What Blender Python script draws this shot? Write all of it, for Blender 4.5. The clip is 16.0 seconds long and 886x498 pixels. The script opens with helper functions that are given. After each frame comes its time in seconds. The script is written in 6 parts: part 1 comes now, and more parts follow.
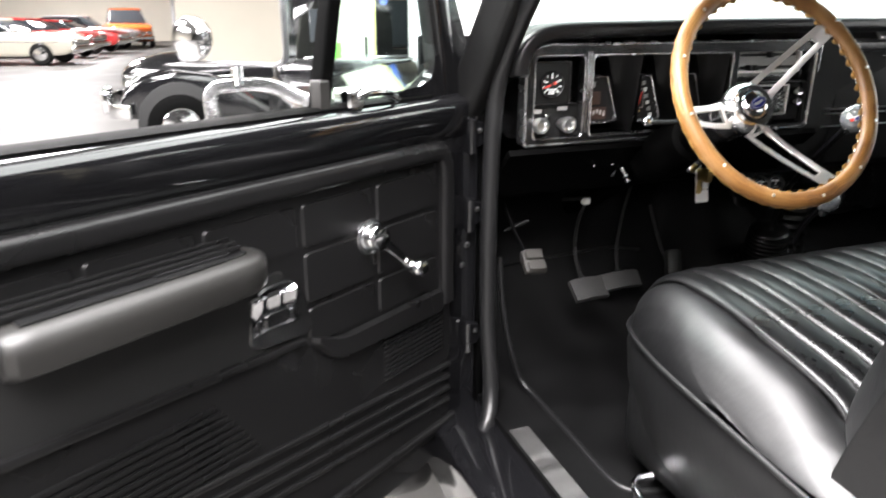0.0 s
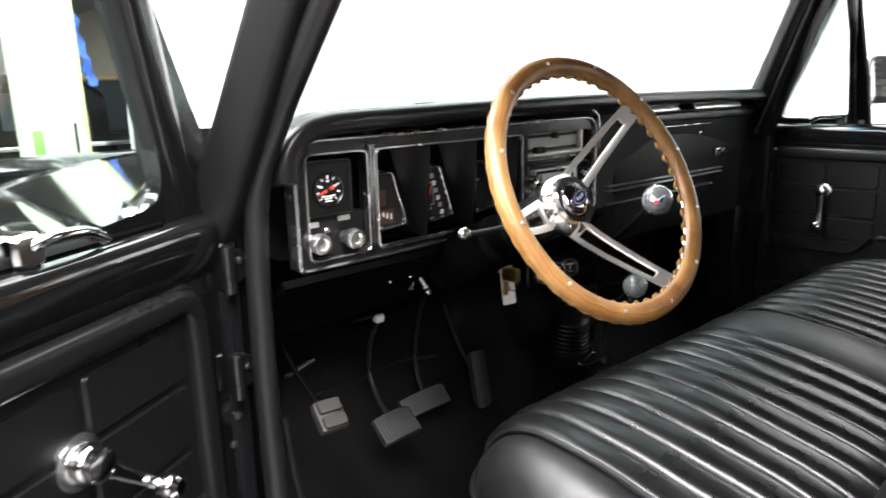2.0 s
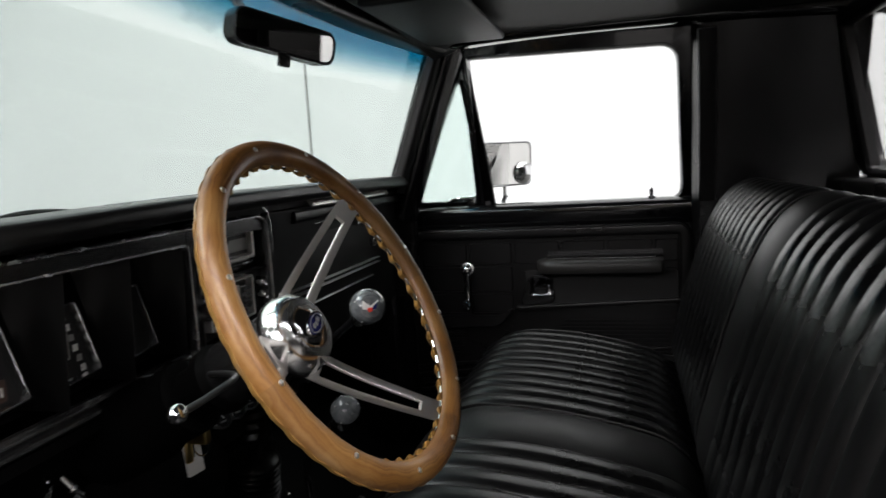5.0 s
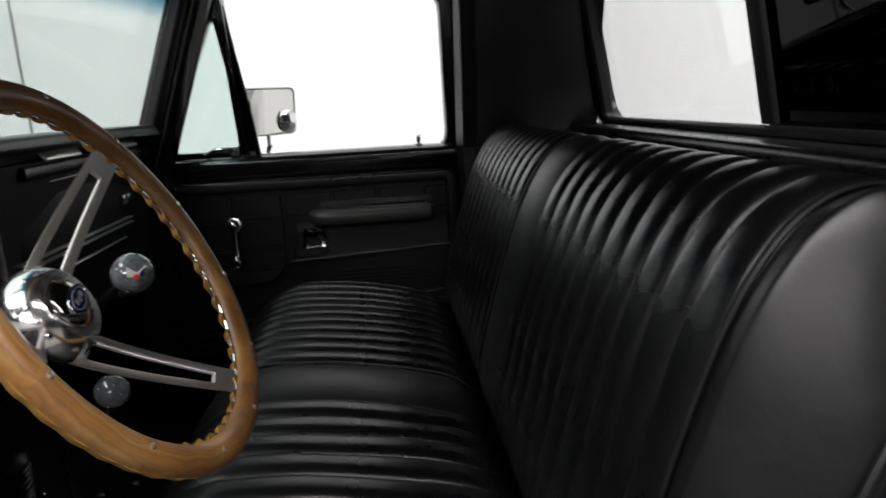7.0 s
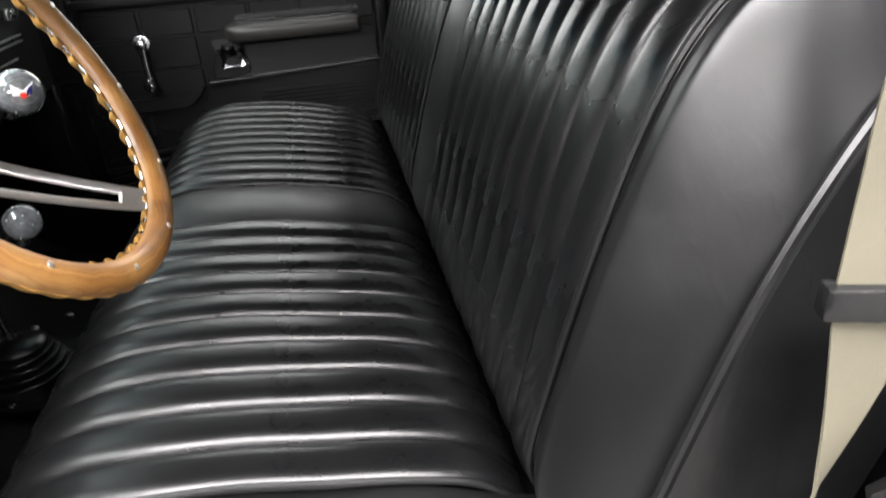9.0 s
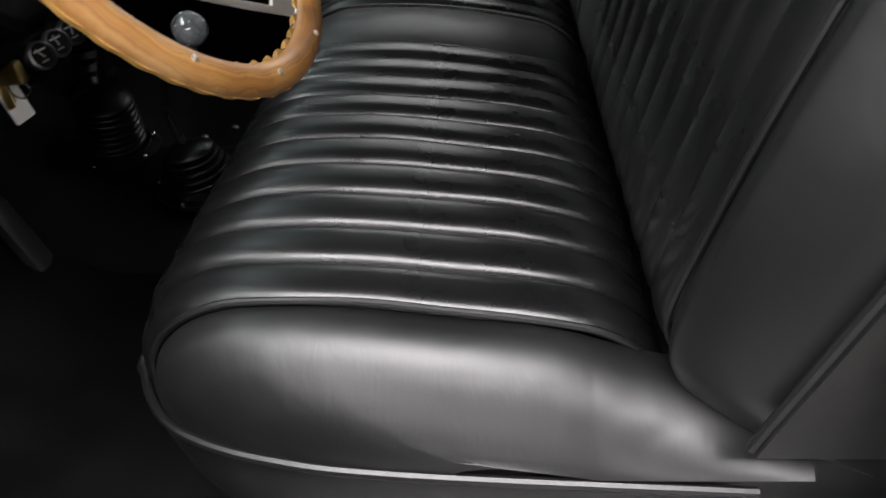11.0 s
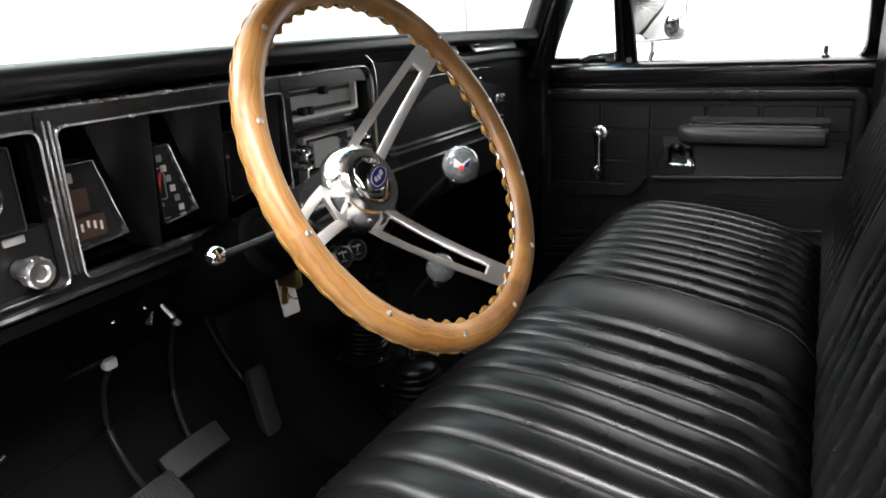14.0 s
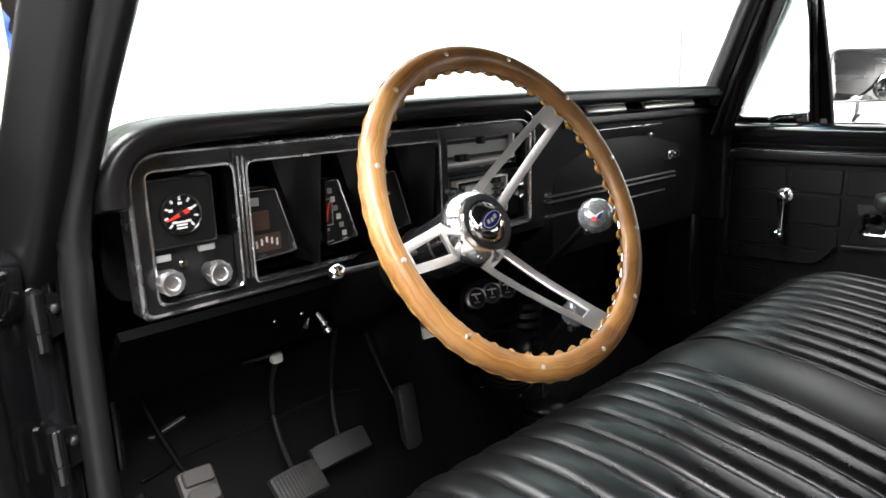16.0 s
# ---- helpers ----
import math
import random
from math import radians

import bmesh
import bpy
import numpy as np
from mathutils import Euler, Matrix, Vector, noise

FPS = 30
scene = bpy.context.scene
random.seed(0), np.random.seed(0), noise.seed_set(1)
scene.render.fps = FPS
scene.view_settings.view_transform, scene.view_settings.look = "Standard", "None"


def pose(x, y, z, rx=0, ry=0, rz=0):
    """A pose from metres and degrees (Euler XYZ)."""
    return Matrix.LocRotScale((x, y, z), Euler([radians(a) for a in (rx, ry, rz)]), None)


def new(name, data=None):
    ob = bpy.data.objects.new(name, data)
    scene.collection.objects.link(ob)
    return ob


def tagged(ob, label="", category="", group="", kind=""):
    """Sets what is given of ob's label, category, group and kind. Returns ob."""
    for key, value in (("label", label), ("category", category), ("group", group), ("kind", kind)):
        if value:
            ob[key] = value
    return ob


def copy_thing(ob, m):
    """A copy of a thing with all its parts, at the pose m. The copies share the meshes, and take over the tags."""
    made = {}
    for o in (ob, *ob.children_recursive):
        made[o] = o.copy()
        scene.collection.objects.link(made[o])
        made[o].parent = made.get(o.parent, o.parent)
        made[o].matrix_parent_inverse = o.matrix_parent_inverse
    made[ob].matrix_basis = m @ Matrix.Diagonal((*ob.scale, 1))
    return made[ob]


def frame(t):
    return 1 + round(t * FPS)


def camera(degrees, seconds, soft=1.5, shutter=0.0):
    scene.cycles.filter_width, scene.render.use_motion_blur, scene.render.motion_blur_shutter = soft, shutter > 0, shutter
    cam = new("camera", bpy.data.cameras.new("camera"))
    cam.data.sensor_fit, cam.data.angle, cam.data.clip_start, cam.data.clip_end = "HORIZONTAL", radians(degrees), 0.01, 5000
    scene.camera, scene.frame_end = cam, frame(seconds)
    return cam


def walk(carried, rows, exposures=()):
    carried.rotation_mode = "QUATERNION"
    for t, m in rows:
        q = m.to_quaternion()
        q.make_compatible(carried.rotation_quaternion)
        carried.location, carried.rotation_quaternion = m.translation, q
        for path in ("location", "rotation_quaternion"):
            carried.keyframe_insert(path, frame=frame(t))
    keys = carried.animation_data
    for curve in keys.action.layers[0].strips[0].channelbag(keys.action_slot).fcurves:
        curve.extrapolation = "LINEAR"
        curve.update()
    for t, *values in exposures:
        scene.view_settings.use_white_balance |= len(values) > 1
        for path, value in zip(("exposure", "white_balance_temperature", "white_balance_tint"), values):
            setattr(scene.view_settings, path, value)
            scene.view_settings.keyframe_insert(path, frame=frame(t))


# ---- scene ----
cam = camera(65.9, 16.0, shutter=0.5)
ROWS = [
    (0, -1.2649, -0.048, 1.4007, -19.8, -18.72, -0.17),
    (0.5, -1.2378, 0.0525, 1.4042, -25.53, -15.89, 0.37),
    (1, -1.2077, 0.1375, 1.4116, -30.11, -14.74, 0.76),
    (1.5, -1.1794, 0.2057, 1.418, -35.32, -13.55, 1.07),
    (2, -1.1477, 0.2691, 1.4191, -41.29, -13.14, 1.36),
    (2.5, -1.1141, 0.3337, 1.4173, -47.12, -12.14, 1.61),
    (3, -1.0859, 0.3955, 1.4211, -52.94, -10.15, 1.83),
    (3.5, -1.0628, 0.4385, 1.424, -58, -8.68, 2.12),
    (4, -1.0437, 0.4777, 1.424, -63.57, -8.04, 2.4),
    (4.2, -1.037, 0.4911, 1.4213, -65.9, -7.59, 2.66),
    (6.3, -0.9982, 0.5889, 1.4282, -89.38, -9.07, 3.13),
    (6.5, -0.9926, 0.5908, 1.4257, -91.28, -9.62, 3.05),
    (7, -0.9905, 0.5823, 1.4213, -95.55, -12.33, 3.14),
    (7.5, -0.9906, 0.5748, 1.4176, -98.83, -14.82, 3.32),
    (8, -0.9872, 0.5708, 1.4114, -100.71, -17.88, 3.43),
    (8.5, -0.9782, 0.5642, 1.4033, -101.37, -22.26, 3.38),
    (9, -0.9709, 0.5631, 1.3913, -100.9, -27.13, 3.77),
    (9.2, -0.9726, 0.5583, 1.3887, -100.45, -29.14, 4.18),
    (11.3, -0.9401, 0.5563, 1.3569, -83.68, -39.41, 4.98),
    (11.5, -0.9382, 0.5621, 1.357, -80.96, -39.28, 4.86),
    (12, -0.9393, 0.5713, 1.361, -74.79, -37.92, 4.51),
    (12.5, -0.9508, 0.5657, 1.3748, -69.82, -32.46, 3.99),
    (13, -0.9454, 0.539, 1.383, -67.43, -26.84, 3.61),
    (13.5, -0.94, 0.5084, 1.3936, -64.74, -21.8, 3.37),
    (14, -0.9435, 0.4733, 1.4034, -61.78, -17.67, 2.9),
    (14.5, -0.9431, 0.4565, 1.407, -57.89, -16.38, 2.58),
    (15, -0.9456, 0.4417, 1.4092, -53.5, -15.14, 2.35),
    (15.5, -0.9471, 0.3996, 1.4124, -48.2, -13.52, 1.97),
    (16, -0.9477, 0.3444, 1.4136, -43.99, -13.2, 1.73),
]
EXPOSURES = [(0, 0.32), (0.5, 0.36), (1.5, 0.34), (2.5, -0.05), (3.5, -0.86), (4.2, -1.28), (6.3, -1.95), (7.5, -1.66), (8.2, -0.75), (9.0, 0.1), (9.6, 0.05), (11.2, -0.6), (12.5, -0.68), (13.5, -0.35), (14.5, -0.05), (16, 0.05)]
walk(cam, [(t, pose(x, y, z, 90 + pitch, roll, yaw)) for t, x, y, z, yaw, pitch, roll in ROWS], EXPOSURES)

# ---- light ----


def area_lamp(name, at, size_x, size_y, watts, colour=(1, 1, 1), turn=(0, 0, 0)):
    data = bpy.data.lights.new(name, "AREA")
    data.shape, data.size, data.size_y, data.energy, data.color = "RECTANGLE", size_x, size_y, watts, colour
    ob = new(name, data)
    ob.matrix_world = pose(*at, *turn)
    return ob


world = bpy.data.worlds.new("world")
world.use_nodes = True
world.node_tree.nodes["Background"].inputs["Color"].default_value = (0.02, 0.02, 0.022, 1)
scene.world = world
BOOTH_W, HALL_W = 960, 800
area_lamp("booth_lamp", (1.8, 1.5, 4.6), 4.4, 9.8, BOOTH_W, (0.97, 1.0, 0.99))
# the one at x -13 is an unseen addition, brightening side wall and reflections
for lx, ly, wide, long, share in ((-2.3, 0.6, 2.4, 11.0, 4.8), (-7.8, 4.5, 2.6, 7.0, 3.0), (-6.0, -7.5, 2.0, 4.0, 0.7), (-13.0, 0.5, 2.4, 9.0, 5.0), (-5.0, 13.0, 0.9, 4.8, 0.9), (-6.0, 25.0, 0.9, 4.8, 2.0), (-6.0, 37.0, 0.9, 4.8, 2.6)):
    area_lamp("hall_lamp", (lx, ly, 4.9), wide, long, HALL_W * share, (1.0, 0.965, 0.975))

# ---- materials ----


def material(name, colour, rough=0.5, metal=0.0, coat=0.0, grain=0.0, grain_scale=60.0, spread=0.15, rough_spread=0.0,
             stain_scale=3.0, spec=0.5, stretch=(1, 1, 1), crease=0.0):
    """A principled surface with colour and relief that vary at two scales."""
    m = bpy.data.materials.new(name)
    m.use_nodes = True
    nt = m.node_tree
    b = nt.nodes["Principled BSDF"]
    b.inputs["Roughness"].default_value, b.inputs["Metallic"].default_value = rough, metal
    b.inputs["Coat Weight"].default_value, b.inputs["Coat Roughness"].default_value = coat, 0.04
    b.inputs["Specular IOR Level"].default_value = spec
    tc = nt.nodes.new("ShaderNodeTexCoord")
    mp = nt.nodes.new("ShaderNodeMapping")
    mp.inputs["Scale"].default_value = stretch
    nt.links.new(tc.outputs["Object"], mp.inputs["Vector"])
    fine, broad = nt.nodes.new("ShaderNodeTexNoise"), nt.nodes.new("ShaderNodeTexNoise")
    fine.inputs["Scale"].default_value, broad.inputs["Scale"].default_value = grain_scale, stain_scale
    fine.inputs["Detail"].default_value, broad.inputs["Detail"].default_value = 4.0, 5.0
    for n in (fine, broad):
        nt.links.new(mp.outputs["Vector"], n.inputs["Vector"])
    add = nt.nodes.new("ShaderNodeMath")
    add.operation = "ADD"
    nt.links.new(fine.outputs["Fac"], add.inputs[0])
    nt.links.new(broad.outputs["Fac"], add.inputs[1])
    ramp = nt.nodes.new("ShaderNodeMapRange")
    ramp.inputs["From Min"].default_value, ramp.inputs["From Max"].default_value = 0.6, 1.4
    ramp.inputs["To Min"].default_value, ramp.inputs["To Max"].default_value = 1 - spread, 1 + spread
    nt.links.new(add.outputs[0], ramp.inputs["Value"])
    mul = nt.nodes.new("ShaderNodeVectorMath")
    mul.operation = "SCALE"
    mul.inputs[0].default_value = colour[:3]
    nt.links.new(ramp.outputs[0], mul.inputs["Scale"])
    nt.links.new(mul.outputs[0], b.inputs["Base Color"])
    if rough_spread:
        r3 = nt.nodes.new("ShaderNodeMapRange")
        r3.inputs["From Min"].default_value, r3.inputs["From Max"].default_value = 0.3, 0.7
        r3.inputs["To Min"].default_value, r3.inputs["To Max"].default_value = rough - rough_spread, rough + rough_spread
        nt.links.new(broad.outputs["Fac"], r3.inputs["Value"])
        nt.links.new(r3.outputs[0], b.inputs["Roughness"])
    if grain:
        bump = nt.nodes.new("ShaderNodeBump")
        bump.inputs["Strength"].default_value, bump.inputs["Distance"].default_value = grain, 0.001
        nt.links.new(fine.outputs["Fac"], bump.inputs["Height"])
        nt.links.new(bump.outputs["Normal"], b.inputs["Normal"])
        if crease:
            cm, cn, cb = nt.nodes.new("ShaderNodeMapping"), nt.nodes.new("ShaderNodeTexNoise"), nt.nodes.new("ShaderNodeBump")
            cm.inputs["Scale"].default_value, cm.inputs["Rotation"].default_value = (1, 5, 3), (0, 0, 0.7)
            cn.inputs["Scale"].default_value, cn.inputs["Detail"].default_value, cn.inputs["Distortion"].default_value = 11.0, 5.0, 0.4
            nt.links.new(tc.outputs["Object"], cm.inputs["Vector"])
            nt.links.new(cm.outputs["Vector"], cn.inputs["Vector"])
            cb.inputs["Strength"].default_value, cb.inputs["Distance"].default_value = crease, 0.003
            nt.links.new(cn.outputs["Fac"], cb.inputs["Height"])
            nt.links.new(bump.outputs["Normal"], cb.inputs["Normal"])
            nt.links.new(cb.outputs["Normal"], b.inputs["Normal"])
    return m


PAINT = material("black_gloss_paint", (0.004, 0.004, 0.0045), 0.12, coat=0.6, spread=0.1)
SATIN = material("satin_black_paint", (0.006, 0.006, 0.0065), 0.26, grain=0.05, grain_scale=400, rough_spread=0.05)
VINYL = material("black_leather", (0.003, 0.0031, 0.0033), 0.41, spec=0.45, crease=0.2, grain=0.03, grain_scale=420, rough_spread=0.06, stain_scale=6, spread=0.2)
PLEAT = material("pleated_black_leather", (0.003, 0.0031, 0.0033), 0.29, spec=0.42, crease=0.012, grain=0.04, grain_scale=420, rough_spread=0.07, stain_scale=9, spread=0.2)
PADDED = material("grained_black_vinyl", (0.0056, 0.0055, 0.0057), 0.30, grain=0.12, grain_scale=600, rough_spread=0.05, spec=0.26)
ARMREST = material("worn_grey_black_vinyl", (0.0105, 0.0099, 0.0092), 0.46, grain=0.25, grain_scale=500, rough_spread=0.06)
RUBBER = material("black_rubber", (0.005, 0.005, 0.0052), 0.36, spec=0.35, grain=0.12, grain_scale=300)
PEDAL = material("worn_grey_rubber", (0.0082, 0.008, 0.0078), 0.7, grain=0.4, grain_scale=250, spread=0.3, stain_scale=30)
MAT_FLOOR = material("black_floor_mat", (0.0017, 0.0017, 0.0018), 0.56, grain=0.4, grain_scale=260, rough_spread=0.08, spread=0.6, stain_scale=9, spec=0.11)
PANEL = material("flat_black_panel", (0.0045, 0.0045, 0.0045), 0.5, spec=0.22, grain=0.15, grain_scale=600)
PLASTIC = material("black_plastic", (0.006, 0.006, 0.0062), 0.24, grain=0.1, grain_scale=500)
MATTE = material("matte_black_plastic", (0.006, 0.006, 0.006), 0.6, spec=0.3, grain=0.1, grain_scale=500)
# near-black with hardly any gloss: shade put into the colour of recessed parts
SHADE_BLACK = material("shade_black", (0.0008, 0.0008, 0.0008), 0.6, spec=0.03, spread=0.2)
CHROME = material("chrome", (0.82, 0.82, 0.83), 0.09, metal=1.0, spread=0.03)
CHROME_TRIM = material("worn_chrome_trim", (0.74, 0.74, 0.75), 0.25, metal=1.0, spread=0.1, stain_scale=25, rough_spread=0.04)
AGED = material("aged_chrome", (0.40, 0.40, 0.41), 0.14, metal=1.0, spread=0.2, stain_scale=40, rough_spread=0.05)
BRUSHED = material("brushed_steel", (0.84, 0.82, 0.79), 0.40, metal=1.0, grain=0.02, grain_scale=300, stretch=(1, 1, 8), spread=0.1)
PEDAL_ARM = material("painted_pedal_arm", (0.016, 0.016, 0.016), 0.45, grain=0.1, grain_scale=300, spread=0.2)
STEEL = material("dark_steel_rod", (0.09, 0.09, 0.09), 0.4, metal=1.0, spread=0.3)
SCUFF = material("ribbed_aluminium", (0.42, 0.415, 0.41), 0.45, metal=1.0, spread=0.2, stain_scale=30, rough_spread=0.08)
WHITE_WALL = material("white_booth_wall", (0.86, 0.87, 0.87), 0.7, grain=0.05, grain_scale=80, spread=0.02, stain_scale=0.6)
HALL_WALL = material("cream_hall_wall", (0.62, 0.58, 0.5), 0.8, grain=0.1, grain_scale=60, spread=0.05, stain_scale=0.7)
CEILING = material("grey_hall_ceiling", (0.3, 0.3, 0.29), 0.9, spread=0.1)
CONCRETE = material("polished_grey_concrete", (0.11, 0.107, 0.102), 0.55, spec=0.12, grain=0.08, grain_scale=40, spread=0.1, stain_scale=0.8, rough_spread=0.08)
BELT = material("tan_webbing", (0.088, 0.080, 0.055), 0.75, grain=0.12, grain_scale=1500, spread=0.18, stain_scale=14)
WHITE_TAG = material("white_paper_tag", (0.78, 0.77, 0.74), 0.6, spread=0.05)
RED = material("red_needle", (0.8, 0.04, 0.02), 0.4, spread=0.05)
WHITE_PRINT = material("white_print", (0.75, 0.75, 0.73), 0.5, spread=0.05)
GREY_PRINT = material("grey_print", (0.28, 0.28, 0.27), 0.5, spread=0.1)
BLUE = material("blue_enamel", (0.016, 0.018, 0.10), 0.2, coat=0.5, spread=0.05)
BRASS = material("brass_key", (0.55, 0.4, 0.16), 0.3, metal=1.0)
HEADLINER = material("black_headliner", (0.011, 0.011, 0.0115), 0.55, grain=0.4, grain_scale=300)


def wood_material(name, k):
    m = material(name, (0.42, 0.2, 0.066), 0.42, coat=0.22, spread=0.1)
    nt = m.node_tree
    b = nt.nodes["Principled BSDF"]
    b.inputs["Coat Roughness"].default_value = 0.2
    grad = nt.nodes.new("ShaderNodeVectorMath")
    grad.operation = "LENGTH"
    geo, rel = nt.nodes.new("ShaderNodeNewGeometry"), nt.nodes.new("ShaderNodeVectorMath")
    rel.operation = "SUBTRACT"
    rel.inputs[1].default_value = (-0.390, 0.813, 1.290)
    nt.links.new(geo.outputs["Position"], rel.inputs[0])
    nt.links.new(rel.outputs[0], grad.inputs[0])
    n1 = nt.nodes.new("ShaderNodeTexNoise")
    n1.inputs["Scale"].default_value, n1.inputs["Detail"].default_value = 22, 6
    nt.links.new(rel.outputs[0], n1.inputs["Vector"])
    wave = nt.nodes.new("ShaderNodeMath")
    wave.operation = "MULTIPLY_ADD"
    wave.inputs[1].default_value = 330.0
    nt.links.new(grad.outputs["Value"], wave.inputs[0])
    sc = nt.nodes.new("ShaderNodeMath")
    sc.operation = "MULTIPLY"
    sc.inputs[1].default_value = 6.0
    nt.links.new(n1.outputs["Fac"], sc.inputs[0])
    nt.links.new(sc.outputs[0], wave.inputs[2])
    n2 = nt.nodes.new("ShaderNodeTexNoise")
    n2.noise_dimensions = "1D"
    n2.inputs["Detail"].default_value = 3
    n2.inputs["Scale"].default_value = 1.3
    nt.links.new(wave.outputs[0], n2.inputs["W"])
    n3 = nt.nodes.new("ShaderNodeTexNoise")
    n3.inputs["Scale"].default_value, n3.inputs["Detail"].default_value = 16, 5
    nt.links.new(rel.outputs[0], n3.inputs["Vector"])
    mix = nt.nodes.new("ShaderNodeMath")
    mix.operation = "MULTIPLY_ADD"
    mix.inputs[1].default_value, mix.inputs[2].default_value = 0.45, -0.12
    nt.links.new(n2.outputs["Fac"], mix.inputs[0])
    addn = nt.nodes.new("ShaderNodeMath")
    addn.operation = "MULTIPLY_ADD"
    addn.inputs[1].default_value = 0.85
    nt.links.new(n3.outputs["Fac"], addn.inputs[0])
    nt.links.new(mix.outputs[0], addn.inputs[2])
    ramp = nt.nodes.new("ShaderNodeValToRGB")
    e = ramp.color_ramp.elements
    e[0].position, e[0].color = 0.3, (0.19 * k, 0.074 * k, 0.018 * k, 1)
    e[1].position, e[1].color = 0.70, (0.60 * k, 0.32 * k, 0.105 * k, 1)
    mid = e.new(0.48)
    mid.color = (0.41 * k, 0.182 * k, 0.044 * k, 1)
    nt.links.new(addn.outputs[0], ramp.inputs["Fac"])
    nt.links.new(ramp.outputs[0], b.inputs["Base Color"])
    return m


WOOD, WOOD_DEEP = wood_material("varnished_oak_rim", 0.52), wood_material("deep_varnished_oak_rim", 0.42)
WOOD_PALE = material("pale_scalloped_wood", (0.27, 0.15, 0.042), 0.3, coat=0.3, spread=0.25, grain_scale=90, stain_scale=20)


def glass_material(name, tint, band=None, strength=1.0):
    """Thin clear pane: tinted see-through with mirror gloss by the Fresnel law. band: (z from, z to, colour) of a shade strip."""
    m = bpy.data.materials.new(name)
    m.use_nodes = True
    nt = m.node_tree
    nt.nodes.remove(nt.nodes["Principled BSDF"])
    tr, gl = nt.nodes.new("ShaderNodeBsdfTransparent"), nt.nodes.new("ShaderNodeBsdfGlossy")
    gl.inputs["Roughness"].default_value = 0.02
    tr.inputs["Color"].default_value = (*tint, 1)
    if band:
        tc, sep = nt.nodes.new("ShaderNodeNewGeometry"), nt.nodes.new("ShaderNodeSeparateXYZ")
        nt.links.new(tc.outputs["Position"], sep.inputs[0])
        r = nt.nodes.new("ShaderNodeMapRange")
        r.interpolation_type = "SMOOTHSTEP"
        r.inputs["From Min"].default_value, r.inputs["From Max"].default_value = band[0], band[1]
        nt.links.new(sep.outputs["Z"], r.inputs["Value"])
        mx = nt.nodes.new("ShaderNodeMix")
        mx.data_type = "RGBA"
        mx.inputs["A"].default_value, mx.inputs["B"].default_value = (*tint, 1), (*band[2], 1)
        nt.links.new(r.outputs[0], mx.inputs["Factor"])
        nt.links.new(mx.outputs["Result"], tr.inputs["Color"])
    lw, mix = nt.nodes.new("ShaderNodeLayerWeight"), nt.nodes.new("ShaderNodeMixShader")
    pw, ma = nt.nodes.new("ShaderNodeMath"), nt.nodes.new("ShaderNodeMath")
    pw.operation, pw.inputs[1].default_value = "POWER", 5.0
    ma.operation, ma.inputs[1].default_value, ma.inputs[2].default_value = "MULTIPLY_ADD", 0.95 * strength, 0.04 * strength
    lw.inputs["Blend"].default_value = 0.5
    nt.links.new(lw.outputs["Facing"], pw.inputs[0])
    nt.links.new(pw.outputs[0], ma.inputs[0])
    nt.links.new(ma.outputs[0], mix.inputs[0])
    nt.links.new(tr.outputs[0], mix.inputs[1])
    nt.links.new(gl.outputs[0], mix.inputs[2])
    nt.links.new(mix.outputs[0], nt.nodes["Material Output"].inputs["Surface"])
    return m


WINDSHIELD = glass_material("tinted_windshield", (0.79, 0.835, 0.82), (1.625, 1.71, (0.03, 0.3, 0.42)))
PANE = glass_material("tinted_pane", (0.80, 0.87, 0.85))
CLEAR = glass_material("clear_plastic", (0.95, 0.95, 0.95))
SMOKED = glass_material("smoked_pane", (0.003, 0.003, 0.0035), None, 0.3)

# ---- shape helpers ----


def smooth_mesh(bm, name, angle=38):
    me = bpy.data.meshes.new(name)
    bm.normal_update()
    bm.to_mesh(me)
    bm.free()
    me.shade_smooth()
    me.set_sharp_from_angle(angle=radians(angle))
    return me


def thing(name, at, label, category, group="", kind=""):
    ob = new(name)
    ob.location = at
    ob.empty_display_size = 0.05
    return tagged(ob, label, category, group, kind)


def spot(ob):
    """Where an object's origin stands in the world (parents carry no turn)."""
    p = Vector(ob.location)
    return p + spot(ob.parent) if ob.parent else p


def part(name, bm, mat, parent=None, label="", m=None, angle=38):
    """Links a bmesh, given in world metres (or placed by m), as one mesh object under a thing or a part."""
    if m is not None:
        bmesh.ops.transform(bm, matrix=m, verts=bm.verts)
        if m.to_3x3().determinant() < 0:
            bmesh.ops.reverse_faces(bm, faces=bm.faces)
    lo = Vector([min(v.co[i] for v in bm.verts) for i in range(3)])
    hi = Vector([max(v.co[i] for v in bm.verts) for i in range(3)])
    c = (lo + hi) / 2
    bmesh.ops.translate(bm, vec=-c, verts=bm.verts)
    ob = new(name, smooth_mesh(bm, name, angle))
    ob.data.materials.append(mat)
    if parent:
        ob.parent = parent
        ob.location = c - spot(parent)
        if label:
            ob["label"] = label
    else:
        ob.location = c
    return ob


def box(lo, hi, bevel=0.0, seg=2, bm=None, m=None):
    b = bm or bmesh.new()
    mm = Matrix.Translation([(a + c) / 2 for a, c in zip(lo, hi)]) @ Matrix.Diagonal([c - a for a, c in zip(lo, hi)] + [1])
    got = bmesh.ops.create_cube(b, size=1, matrix=(m @ mm) if m is not None else mm)
    if bevel:
        es = list({e for v in got["verts"] for e in v.link_edges})
        bmesh.ops.bevel(b, geom=es, offset=bevel, segments=seg, affect="EDGES", profile=0.5)
    return b


